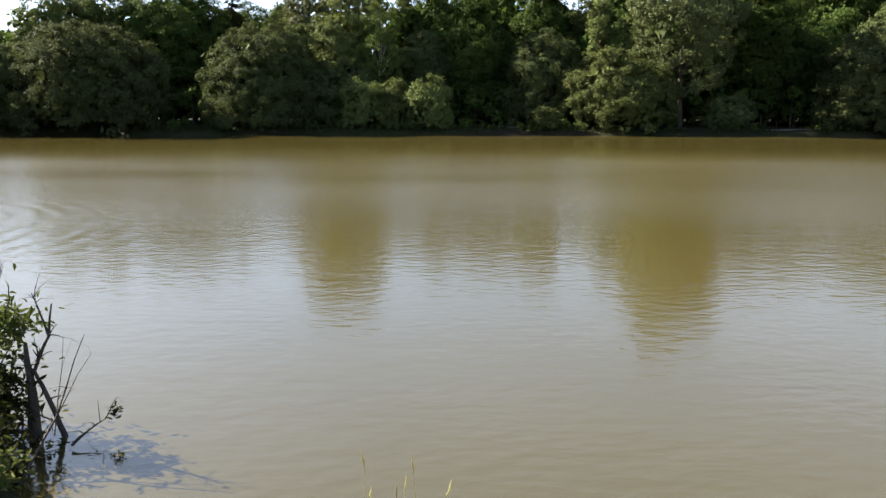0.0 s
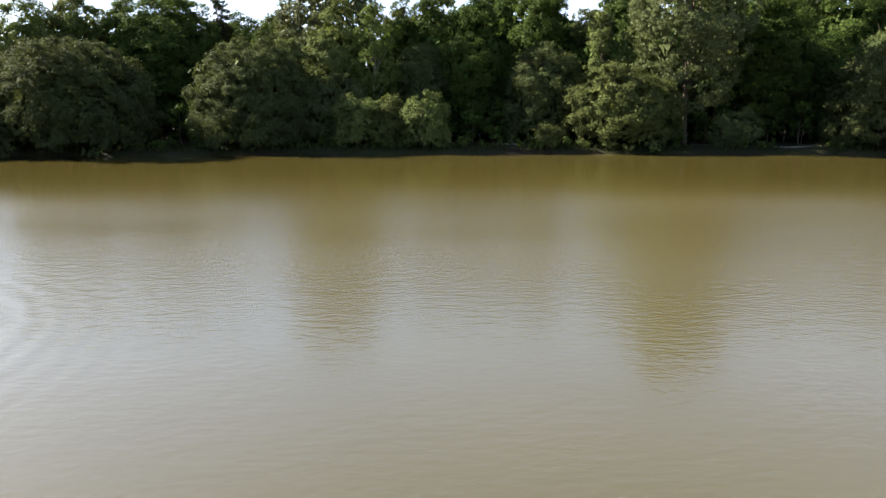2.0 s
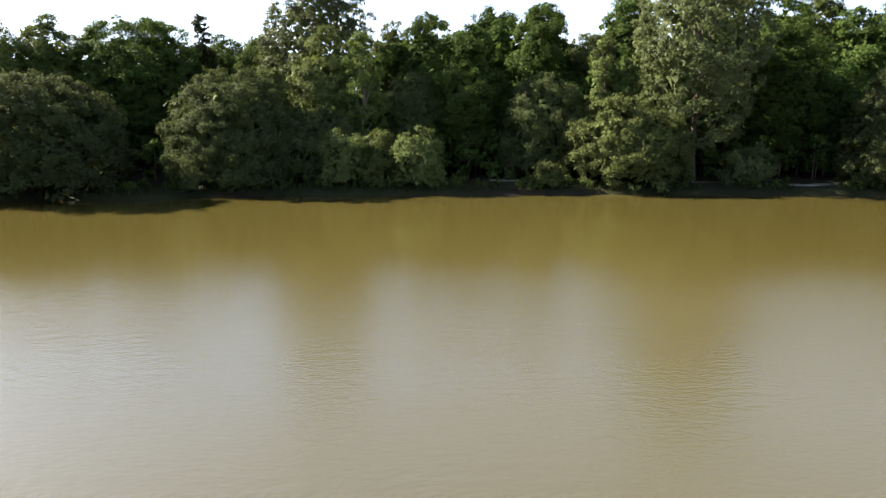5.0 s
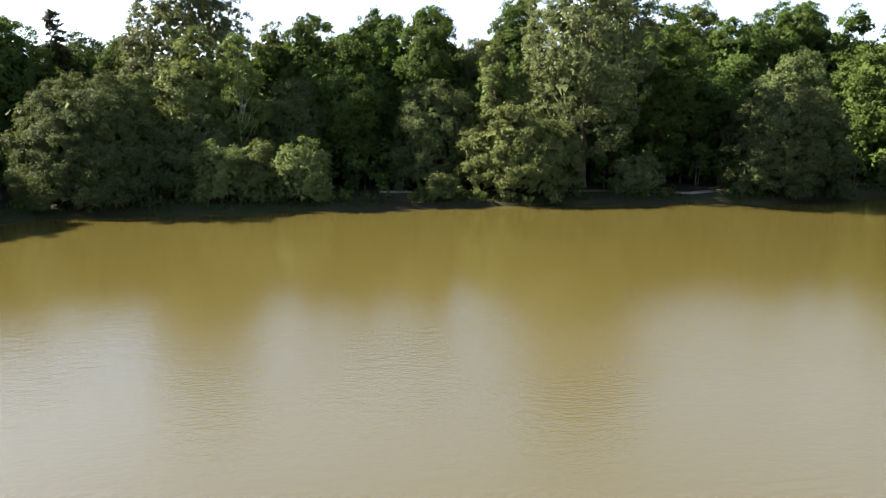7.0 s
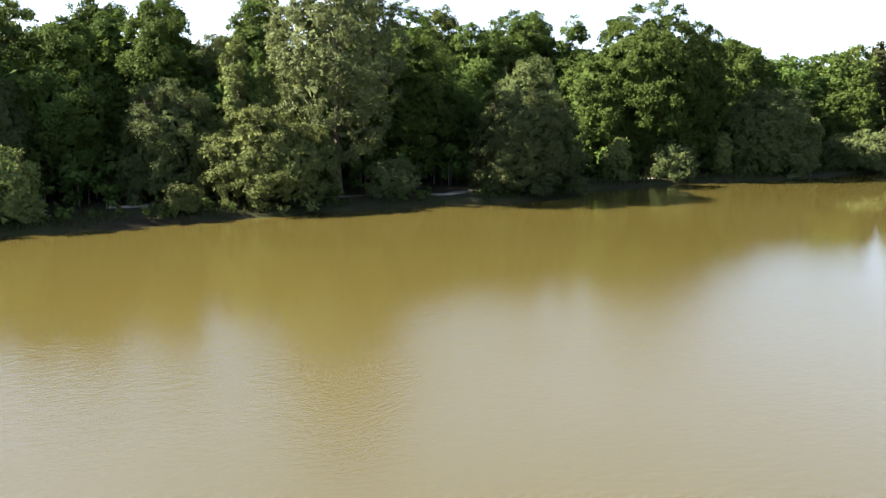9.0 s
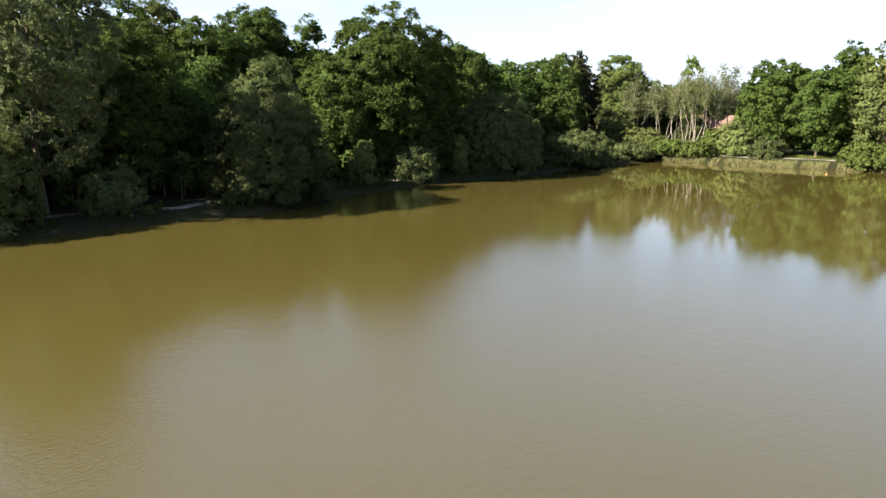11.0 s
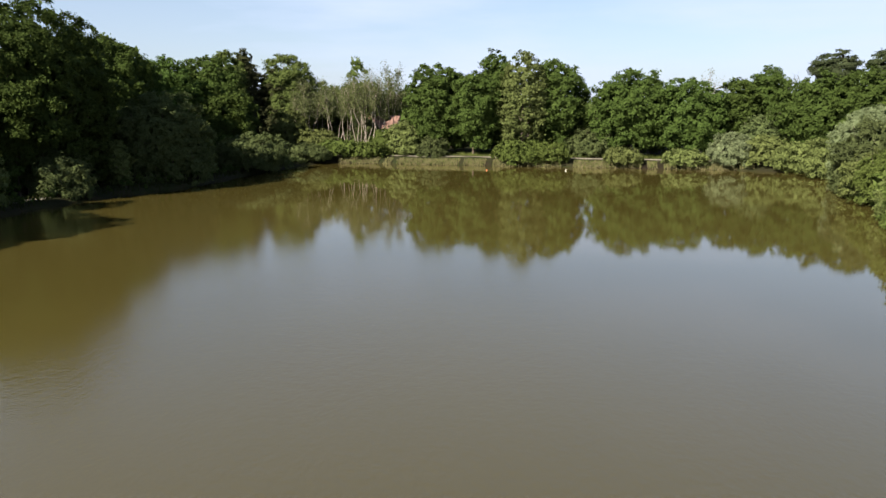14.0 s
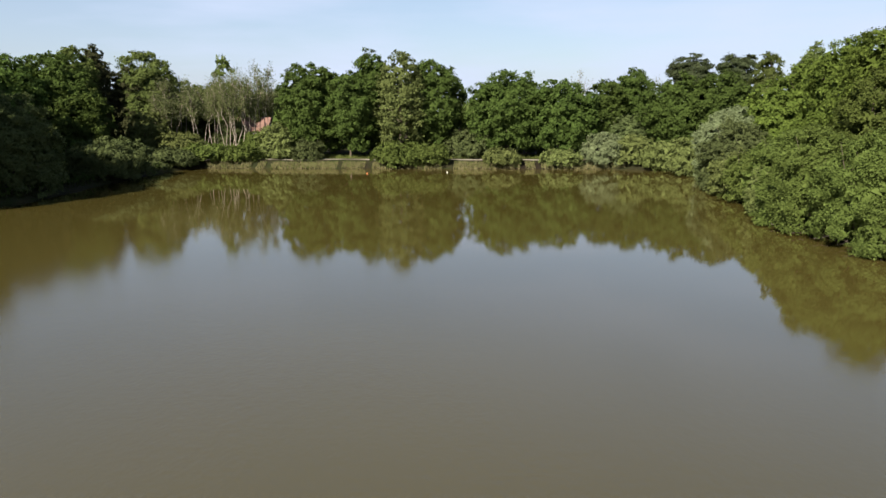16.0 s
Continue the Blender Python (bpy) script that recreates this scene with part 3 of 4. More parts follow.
# placed to shade the bush under the large oak
plant("oak", 56.3, 75.2, 14.0, 4.8, "dark oak filling the wood beside the large oak")
plant("sallow", 54.1, 68.8, 5.0, 1.4, "small pale willow catching the sun on the bank")
plant("willow_bush", 62.0, 68.6, 4.8, 2.8, "shaded bush under the large oak")
plant("sallow", 70.5, 68.8, 5.2, 1.4, "small pale bush with sunlit twigs on the bank")
plant("willow_bush", 77.8, 68.6, 10.2, 5.8, "broad dark willow bush sloping down to the water")
# paler sallow leaves put sunlight into the colour of the broad willow's edge
plant("sallow", 85.2, 68.5, 7.4, 2.4, "paler bush standing in for the sunlit edge of a willow")
# two oaks added in the sun's path so the bank bushes stay dark
plant("oak", 86.0, 80.0, 17.0, 5.5, "oak added behind the bank to shade the bushes")
plant("oak", 80.5, 76.5, 16.0, 5.0, "oak added beyond the large oak to shade the bushes")
plant("alder", 91.3, 84.0, 17.4, 3.6, "light green tree on the skyline")
plant("oak", 98.8, 82.0, 15.7, 5.6, "green oak with layered foliage")
plant("oak", 108.6, 80.0, 16.4, 5.9, "green oak with layered sunlit clumps")
plant("oak", 104.6, 76.0, 11.1, 5.5, "dark green oak near the corner of the pond")
plant("willow_bush", 93.5, 66.5, 4.9, 4.6, "dark bush in the shaded corner of the pond")
plant("willow_bush", 111.8, 66.5, 3.1, 5.1, "dark low bush in the shaded corner of the pond")
plant("willow_bush", 98.4, 67.0, 5.3, 4.4, "dark bush at the shaded water's edge")
plant("alder", 122.0, 84.9, 18.4, 4.4, "tall pale ash on the skyline")
plant("pine", 126.0, 83.0, 18.5, 4.2, "dark brownish pine with layered limbs")
plant("pine", 128.0, 78.6, 14.8, 3.6, "dark conifer beside the brown pine")
plant("alder", 131.0, 77.0, 18.4, 5.6, "tall pale green ash with a thin crown")
plant("sallow", 123.0, 73.4, 8.4, 3.3, "bright green young tree by the pond corner")
plant("alder", 146.0, 73.7, 13.8, 8.4, "dull olive tree behind the bare birches")
plant("alder", 146.0, 63.7, 12.0, 7.0, "dull olive tree behind the bare stems")
plant("birch", 135.0, 64.6, 17.6, 2.6, "pale ash with a pointed crown")
plant("sallow", 120.0, 67.1, 5.3, 4.0, "light green shrub below the bare birches")
plant("fresh_bush", 116.5, 61.3, 3.7, 3.8, "rounded green shrub on the bank")
plant("fresh_bush", 116.5, 56.5, 3.4, 3.4, "rounded green shrub beside the reeds")
plant("sallow", 120.0, 51.4, 6.6, 3.3, "mid-green bush on the grassy bank")
plant("fresh_bush", 124.5, 55.4, 5.3, 3.2, "low green scrub in front of the house")
# added where dark shade lies behind the birches; covers part of the house
plant("willow_bush", 131.0, 62.3, 7.0, 3.2, "dull olive bush added below the birches to hide the house end")
plant("willow_bush", 119.0, 46.2, 4.4, 2.6, "small ragged bush on the bank")
plant("oak", 123.0, 46.6, 15.7, 5.6, "dense rounded oak standing by the footpath")
plant("oak", 123.0, 40.1, 14.5, 5.6, "dense rounded oak beside its twin")
plant("oak", 133.0, 38.0, 18.3, 3.8, "taller oak crown behind the twin oaks")
plant("poplar", 122.0, 31.9, 17.4, 4.5, "pale grey-green poplar with a tall crown")
plant("oak", 126.0, 26.4, 16.5, 5.0, "dark green oak beside the pale poplar")
plant("fresh_bush", 115.5, 31.6, 4.0, 4.0, "round green bush among the reeds")
plant("fresh_bush", 115.5, 26.8, 3.8, 2.9, "round green bush among the reeds")
plant("willow_bush", 124.0, 20.3, 5.6, 4.7, "dark bush by the footpath")
plant("oak", 124.0, 14.2, 14.6, 7.0, "broad domed oak by the footpath")
plant("oak", 122.0, 5.6, 13.2, 6.3, "domed yellow-green oak with low branches")
plant("oak", 124.0, -1.4, 13.2, 3.8, "oak crown joining the row")
plant("thin_tree", 136.0, 0.7, 17.8, 3.2, "thin nearly leafless tree on the skyline")
plant("oak", 130.0, -6.9, 15.3, 3.8, "small dark oak behind the row")
plant("sallow", 115.5, 15.8, 3.0, 3.2, "pale spiky shrub at the water's edge")
plant("sallow", 115.5, 6.6, 2.9, 3.4, "round pale green shrub at the water's edge")
plant("silver_willow", 115.5, 0.4, 5.4, 3.3, "silver-grey willow shrub at the water's edge")
plant("thin_tree", 134.0, -11.3, 15.2, 2.7, "thin bare tree beside the dark oak")
plant("sallow", 116.0, -4.4, 5.0, 4.3, "low pale scrub on the bank")
plant("sallow", 112.0, -9.4, 4.6, 4.8, "low green scrub at the pond corner")
plant("willow_bush", 121.0, -5.0, 7.9, 4.9, "olive scrub behind the bank")
plant("oak", 117.0, -11.0, 13.7, 6.1, "green oak above the corner scrub")
plant("oak", 113.0, -16.2, 13.9, 5.1, "green oak on the rising bank")
plant("scots", 150.0, -22.7, 19.3, 4.2, "flat-topped pine on the skyline")
plant("scots", 150.0, -31.3, 19.2, 3.7, "flat-topped pine on the skyline")
plant("alder", 140.0, -33.2, 18.6, 3.4, "narrow dark ash on the skyline")
plant("silver_willow", 97.0, -11.2, 8.9, 4.0, "silver-leaved willow leaning over the bank")
plant("willow_bush", 86.0, -8.5, 7.5, 4.0, "olive brown bush leaning over the water")
plant("fresh_oak", 100.0, -18.0, 11.9, 5.0, "fresh green oak on the bank")
plant("fresh_oak", 98.0, -21.7, 14.9, 5.2, "fresh green oak with layered clumps")
plant("alder", 120.0, -32.2, 18.0, 3.6, "narrow ash above the oaks")
plant("fresh_oak", 84.0, -19.1, 16.0, 4.9, "fresh green oak rising above the bushes")
plant("fresh_oak", 76.0, -18.7, 16.6, 4.9, "tall green oak on the south bank")
plant("fresh_bush", 70.0, -6.8, 6.8, 3.5, "fresh green bush hanging over the water")
plant("fresh_bush", 59.0, -4.5, 7.5, 3.6, "large fresh green bush hanging over the water")
plant("fresh_bush", 54.0, -5.2, 7.3, 3.8, "dense fresh green bush with branches in the water")
plant("fresh_bush", 70.0, -13.8, 11.8, 3.8, "brownish green bush on the south bank")

# half-bare birches in the corner beyond the reeds
plant("bare_birch", 128.0, 74.3, 17.1, 2.1, "half-bare birch with pale stems and thin brown foliage", group="birches by the pond corner")
plant("bare_birch", 127.0, 71.3, 15.6, 2.5, "half-bare birch with pale stems and thin brown foliage", group="birches by the pond corner")
plant("bare_birch", 126.0, 65.9, 16.2, 2.6, "half-bare birch with pale stems and thin brown foliage", group="birches by the pond corner")
plant("bare_birch", 129.0, 64.6, 17.0, 2.5, "half-bare birch with pale stems and thin brown foliage", group="birches by the pond corner")
plant("bare_birch", 126.0, 61.3, 16.1, 2.2, "half-bare birch with pale stems and thin brown foliage", group="birches by the pond corner")
plant("bare_birch", 125.0, 59.4, 15.6, 2.4, "half-bare birch with pale stems and thin brown foliage", group="birches by the pond corner")
plant("bare_birch", 127.0, 58.2, 16.4, 2.3, "half-bare birch with pale stems and thin brown foliage", group="birches by the pond corner")
plant("bare_birch", 132.0, 57.6, 18.2, 2.1, "half-bare birch with pale stems and thin brown foliage", group="birches by the pond corner")
plant("bare_birch", 133.0, 72.3, 16.7, 2.6, "half-bare birch with pale stems and thin brown foliage", group="birches by the pond corner")
plant("bare_birch", 134.0, 56.3, 16.3, 1.9, "half-bare birch with pale stems and thin brown foliage", group="birches by the pond corner")

# low growth along the sunlit south bank
plant("fresh_bush", 50.0, -5.0, 3.6, 3.0, "low fresh green bush trailing in the water")
plant("fresh_bush", 62.5, -3.6, 4.6, 2.8, "fresh green bush leaning over the water")
plant("sallow", 66.5, -4.6, 4.2, 2.6, "light green bush at the south water's edge")
plant("fresh_bush", 75.5, -6.4, 5.2, 3.2, "fresh green bush on the south bank")
plant("sallow", 80.5, -6.4, 4.6, 2.8, "light green bush leaning over the south bank")
plant("willow_bush", 91.0, -8.8, 5.0, 3.0, "olive bush on the south bank")
plant("sallow", 104.5, -10.6, 5.0, 4.6, "pale green scrub near the pond corner")
plant("fresh_bush", 46.5, -7.0, 6.4, 3.4, "dense green bush on the south bank")

# back row; its first three oaks are unseen, added to shade the north bank
plant("oak", 30.5, 87.0, 19.0, 4.6, "tall oak added behind the grey poplar for shade")
plant("oak", 38.5, 89.0, 19.2, 4.8, "tall oak added in the back row for shade")
plant("oak", 22.0, 90.0, 18.6, 4.2, "hidden tall oak added behind the grey poplar for shade")
plant("oak", -25.0, 92.0, 14.6, 4.6, "sunlit green oak in the gap of the woodland edge")
plant("alder", -19.8, 93.0, 15.0, 4.2, "light green ash in the gap of the woodland edge")
plant("pine", -25.6, 88.0, 16.6, 2.0, "slender dark conifer above the oaks")
plant("alder", -4.4, 90.0, 16.4, 3.4, "green ash between the poplar and the oaks")
plant("alder", 0.5, 88.0, 16.6, 3.0, "pointed green ash in the back row")
plant("oak", 6.9, 90.0, 17.8, 3.4, "green oak topping the back row")
plant("oak", 12.4, 91.0, 18.4, 3.1, "green oak crown topping the back row")
plant("alder", 23.4, 92.0, 20.0, 3.9, "pale green ash behind the young poplars")
plant("alder", 45.5, 93.0, 19.8, 3.4, "pale green ash on the woodland skyline")

# ---- woodland that closes the place ----
def belt_leaves(rng, kind, pos, size, leaf):
    """Coarse foliage over the clumps of a far belt."""
    n = np.maximum((4 * np.pi * size ** 2 * 0.55 / (0.30 * leaf ** 2)).astype(int), 4)
    which = np.repeat(np.arange(len(pos)), n)
    way = unit(rng.normal(0, 1, (len(which), 3)) + np.array((0, 0, 0.25)))
    p = pos[which] + way * (size[which] * (1 - np.abs(rng.normal(0, 0.16, len(which)))))[:, None] * np.array((1, 1, 0.75))
    return sprays(rng, p, way * 0.9 + rng.normal(0, 0.45, p.shape), leaf, 0.85)


TRODDEN = ((5.9, 7.0), (22.3, 25.0), (30.2, 33.6))  # stretches of the north bank worn bare


def off_trodden(at):
    return np.all([(at[:, 0] < a) | (at[:, 0] > b) | (at[:, 1] > 71) for a, b in TRODDEN], axis=0)


def woodland(name, line, depth, low, high, count, kind, label, seed, spray=1.7, floor=0.3):
    """A far belt of trees nobody could count: many leafy crowns and stems in one mesh each."""
    rng = np.random.default_rng(seed)
    pts = np.asarray(line, float)
    lengths = np.hypot(*(pts[1:] - pts[:-1]).T)
    seg = rng.choice(len(lengths), count, p=lengths / lengths.sum())
    k = rng.random((count, 1))
    at = pts[seg] + (pts[seg + 1] - pts[seg]) * k + rng.uniform(-0.5, 0.5, (count, 2)) * depth
    at = at[off_trodden(at)]
    lobes, sizes, wood = [], [], []
    for x, y in at:
        ground_z = float(ground_height(x, y))
        h = rng.uniform(low, high)
        n = max(5, int(h * 1.1))
        r = h * 0.26
        way = unit(rng.normal(0, 1, (n, 3)))
        lobes.append(np.array((x, y, ground_z + h * 0.48)) + way * np.array((r, r, h * 0.42)) * rng.uniform(0.5, 1.0, (n, 1)))
        sizes.append(rng.uniform(0.10, 0.17, n) * h)
        wood.append(tube(bent(rng, (x, y, ground_z - 0.3), (x, y, ground_z + h * 0.8), 0.02, 4), np.linspace(0.018, 0.004, 5) * h, 5))
    pos, size = np.concatenate(lobes), np.concatenate(sizes)
    wood_ob = new(name)
    tagged(wood_ob, label, "woodland", kind="stuff")
    mesh_object("trunks", *join(wood), BARK, wood_ob, smooth=True)
    verts, _ = belt_leaves(rng, kind, pos, size, 0.285 * spray)
    keep = verts.reshape(-1, 3, 3)[:, :, 2].min(1) > floor
    verts = verts.reshape(-1, 3, 3)[keep].reshape(-1, 3)
    mesh_object("foliage", verts, np.arange(len(verts)).reshape(-1, 3), LEAF[kind], wood_ob)
    return wood_ob


woodland("woodland_north_west", [(-95, 92), (-40, 92), (-14, 95)], 10, 10, 13.5, 42, "oak", "dense dark green woodland behind the bank", 501, 3.0)
woodland("woodland_north", [(-6, 90), (30, 91), (85, 92), (135, 98)], 10, 13.5, 17.0, 64, "oak", "tall green woodland behind the bank trees", 509, 3.5)
woodland("hedge_north", [(-100, 100), (-20, 101), (60, 101), (140, 106)], 3, 6, 9.5, 170, "oak", "dense dark hedge closing the wood", 512, 4.2)
woodland("scrub_north", [(-100, 97), (-20, 97), (60, 98), (140, 102)], 5, 2.5, 4.5, 260, "oak", "dark scrub closing the wood below the crowns", 514, 3.4)
woodland("hedge_east", [(146, 104), (146, 64), (143, 20), (139, -20), (132, -40)], 3, 5.5, 8, 130, "oak", "dense dark hedge behind the far trees", 513, 4.0)
# added below the skyline to keep sun off the bank trees
woodland("woodland_inner", [(-60, 78), (-14, 82), (10, 81), (40, 80), (70, 81), (112, 83)], 7, 9.0, 12.5, 62, "oak", "crowded young oaks added inside the wood to shade the bank", 511, 2.6)
woodland("undergrowth_north", [(-60, 78), (0, 80), (40, 80), (70, 82), (110, 82)], 12, 4, 7.5, 180, "oak", "dark shaded undergrowth below the trees", 502, 2.2)
woodland("thicket_north", [(-60, 69), (-20, 70), (0, 72), (30, 72), (48, 73), (70, 73), (112, 74)], 5, 2.4, 5.0, 300, "oak", "dark shaded thicket below the trees", 508, 1.7)
woodland("woodland_east", [(150, 100), (152, 60), (150, 20), (146, -20), (140, -45)], 12, 9, 12.5, 70, "alder", "green woodland beyond the far bank", 503, 3.0)
woodland("undergrowth_east", [(132, 92), (134, 74), (134, 20), (128, -14)], 8, 3, 5.0, 80, "oak", "dark undergrowth below the far trees", 504, 2.0)
woodland("woodland_south", [(120, -32), (90, -30), (60, -26), (30, -24), (0, -22), (-40, -22), (-80, -20)], 10, 9, 13, 76, "oak", "green woodland on the south bank", 505, 3.9)
woodland("undergrowth_south", [(112, -20), (90, -16), (70, -13), (40, -15)], 5, 3.5, 6, 40, "fresh_bush", "green undergrowth on the south bank", 506, 0.85)
woodland("woodland_west", [(-92, -10), (-96, 30), (-90, 70), (-70, 84)], 8, 8, 12, 40, "oak", "green woodland at the closed end of the pond", 507, 3.6)


# ---- reeds, grass and bank plants ----
def blades(name, places, height, width, lean, mat, label, seed):
    """Upright blades, nobody could count them: one mesh."""
    rng = np.random.default_rng(seed)
    n = len(places)
    x, y = places[:, 0], places[:, 1]
    z = np.maximum(ground_height(x, y), -0.1) - 0.05
    h = rng.uniform(height[0], height[1], n)
    a = rng.uniform(0, np.pi, n)
    side = np.stack([np.cos(a), np.sin(a), np.zeros(n)], 1) * (width * rng.uniform(0.6, 1.4, n))[:, None]
    tip = np.stack([rng.normal(0, lean, n), rng.normal(0, lean, n), np.ones(n)], 1) * h[:, None]
    foot = np.stack([x, y, z], 1)
    verts = np.stack([foot - side, foot + side, foot + side * 0.5 + tip * np.array((0.9, 0.9, 1)), foot - side * 0.3 + tip], 1).reshape(-1, 3)
    ob = mesh_object(name, verts, np.arange(4 * n).reshape(n, 4), mat)
    return tagged(ob, label, "reeds" if "reed" in name else "grass", kind="stuff")


rng = np.random.default_rng(77)


def band(rng, n, line, near, far, clump=0.0):
    """n places in a strip along a line."""
    pts = np.asarray(line, float)
    lengths = np.hypot(*(pts[1:] - pts[:-1]).T)
    seg = rng.choice(len(lengths), n, p=lengths / lengths.sum())
    p = pts[seg] + (pts[seg + 1] - pts[seg]) * rng.random((n, 1))
    d = unit((pts[seg + 1] - pts[seg]))
    side = np.stack([d[:, 1], -d[:, 0]], 1)
    out = p + side * rng.uniform(near, far, (n, 1))
    if clump:
        keep = np.sin(out[:, 1] * 1.7 + np.sin(out[:, 1] * 0.6) * 2) + np.sin(out[:, 1] * 0.45) > -clump
        out = out[keep]
    return out


EAST = [(113.7, -8), (114.2, 0), (114.0, 12), (114.2, 30), (113.6, 46), (114.0, 61)]
blades("reeds", band(rng, 9000, EAST, -0.4, 1.7, 1.2), (0.20, 0.62), 0.03, 0.14, LEAF["reed"], "pale tan reeds along the far bank", 61)
blades("green_reeds", band(rng, 9000, EAST, 0.0, 2.2, 1.2), (0.15, 0.42), 0.035, 0.2, LEAF["grass"], "green sedges behind the reeds", 62)
blades("bank_grass", band(rng, 9000, EAST, 6.0, 13.0), (0.15, 0.5), 0.05, 0.2, LEAF["grass"], "rough grass beside the gravel footpath", 63)
NORTH = [(-70, 54), (-58, 59.3), (-42, 60.3), (-31, 60.6), (-22, 61.1), (-19, 63.5), (-10, 63.6), (0, 64.1), (8, 63.7), (15, 64.3), (24, 64.5), (31, 63.5), (36, 62.3),
         (43, 62.9), (48, 66.3), (60, 66.9), (68, 65.8), (75, 64.1), (90, 64.9), (105, 64.9), (113, 63)]
woodland("bank_scrub", [(p[0], p[1] + 1.8) for p in NORTH], 2.6, 0.5, 1.5, 330, "oak", "dark low scrub along the shaded bank", 510, 1.0, 0.05)
# sedge is darkened to stand in for dense shade over the dark muddy bank
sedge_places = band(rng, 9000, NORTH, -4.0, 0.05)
blades("bank_sedge", sedge_places[off_trodden(sedge_places)], (0.15, 0.55), 0.05, 0.30, LEAF["sedge"], "sedge and nettles coloured dark for the muddy bank's shade", 64)
SOUTH = [(113, -6), (110, -10.2), (100, -10.7), (90, -8.5)]
blades("south_sedge", band(rng, 900, SOUTH, 0.0, 1.2), (0.3, 0.9), 0.06, 0.25, LEAF["grass"], "green sedge on the sunlit south bank", 65)


# ---- the bank where the flight begins ----
NEAR = [(8, -0.7), (2.5, 2.0), (-1.3, 2.3), (-2.85, 3.7), (-5.0, 5.0), (-10, 3.3)]
blades("near_grass", band(rng, 6000, NEAR, -2.4, -0.15), (0.12, 0.34), 0.006, 0.3, LEAF["grass"], "long green grass on the near bank", 66)


def seed_heads():
    """Tall grass stems with pale seed heads."""
    r = np.random.default_rng(5)
    for x, y, h in ((-0.33, 2.98, 0.68), (-0.18, 2.95, 0.58), (-0.10, 2.99, 0.64), (0.02, 2.94, 0.52), (-0.36, 2.9, 0.5), (0.1, 2.9, 0.46), (-0.24, 2.92, 0.5)):
        foot = max(float(ground_height(x, y)), 0.0)
        stem = new("grass_stem")
        stem.location = (x, y, foot)
        tagged(stem, "tall green grass stem with a pale seed head", "grass stem", "grass stems on the near bank")
        line = bent(r, (0, 0, -0.05), (r.normal(0, 0.03), r.normal(0, 0.03), h - foot), 0.03, 4)
        mesh_object("stalk", *tube(line, np.linspace(0.0022, 0.001, 5), 5), LEAF["seed"], stem)
        head = bent(r, line[-1] - np.array((0, 0, 0.02)), line[-1] + np.array((r.normal(0, 0.012), r.normal(0, 0.012), 0.075)), 0.06, 5)
        mesh_object("seed_head", *tube(head, np.array((0.001, 0.0032, 0.0042, 0.0036, 0.002, 0.0005)) * r.uniform(0.8, 1.2, 6), 7), LEAF["seed"], stem)


seed_heads()


def near_leaves(r, centres, size, flatness=0.8):
    """Pointed leaves, each folded along its midrib."""
    n = len(centres)
    nrm = unit(r.normal(0, 1, (n, 3)) + np.array((0, 0, flatness)))
    t = unit(np.cross(nrm, r.normal(0, 1, (n, 3))))
    side = np.cross(nrm, t)
    a = (size * r.uniform(0.35, 0.62, n))[:, None]
    b = a * 0.38
    lift = nrm * a * 0.22
    verts = np.stack([centres - t * a, centres - t * a * 0.2 + side * b + lift, centres + t * a * 0.45 + side * b * 0.7 + lift, centres + t * a - lift,
                      centres + t * a * 0.45 - side * b * 0.7 + lift, centres - t * a * 0.2 - side * b + lift], 1).reshape(-1, 3)
    first = np.arange(0, 6 * n, 6)[:, None]
    return verts, np.concatenate([first + np.array((0, 1, 2, 3)), first + np.array((0, 3, 4, 5))])


def bare_branch(name, lines, label, thick, mat=GREY_BARK, twigs=0, seed=1, leaves=()):
    """A thing of crooked tapering sticks; the first line is the main limb."""
    r = np.random.default_rng(seed)
    root = np.array(lines[0][0], float)
    ob = new(name)
    ob.location = root
    tagged(ob, label, "branch")
    for i, line in enumerate(lines):
        pts = np.concatenate([bent(r, np.array(a) - root, np.array(b) - root, 0.03, 3)[:-1] for a, b in zip(line[:-1], line[1:])]
                             + [np.array([line[-1]]) - root])
        w = thick if i == 0 else thick * 0.45
        pieces = [tube(pts, np.linspace(w, w * 0.25, len(pts)), 7)]
        for _ in range(twigs):
            at = pts[r.integers(len(pts) // 3, len(pts))]
            way = r.normal(0, 1, 3) * np.array((1, 1, 0.7)) + np.array((0.3, 0, 0.5))
            pieces.append(tube(bent(r, at, at + way / np.linalg.norm(way) * r.uniform(0.06, 0.22), 0.1, 3), np.linspace(w * 0.3, w * 0.08, 4), 5))
        mesh_object("limb" if i == 0 else "twig", *join(pieces), mat, ob, smooth=True)
    for centre, spread_by, n, size, leaf in leaves:
        p = np.array(centre) - root + r.normal(0, spread_by, (n, 3))
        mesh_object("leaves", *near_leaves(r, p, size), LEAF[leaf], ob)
    return ob


bare_branch("tree_stump", [[(-2.89, 4.6, -0.1), (-2.87, 4.6, 0.25), (-2.88, 4.6, 0.68)]], "short dark broken stump standing in the water", 0.055)
bare_branch("dead_branch", [[(-2.66, 4.6, -0.05), (-2.72, 4.6, 0.16), (-2.84, 4.6, 0.48), (-2.72, 4.62, 0.74), (-2.67, 4.6, 0.97)],
                            [(-2.72, 4.61, 0.74), (-2.80, 4.66, 0.92), (-2.86, 4.7, 1.02)], [(-2.84, 4.6, 0.48), (-2.9, 4.55, 0.6)]],
            "crooked dead branch rising from the water", 0.022, twigs=7, seed=3)
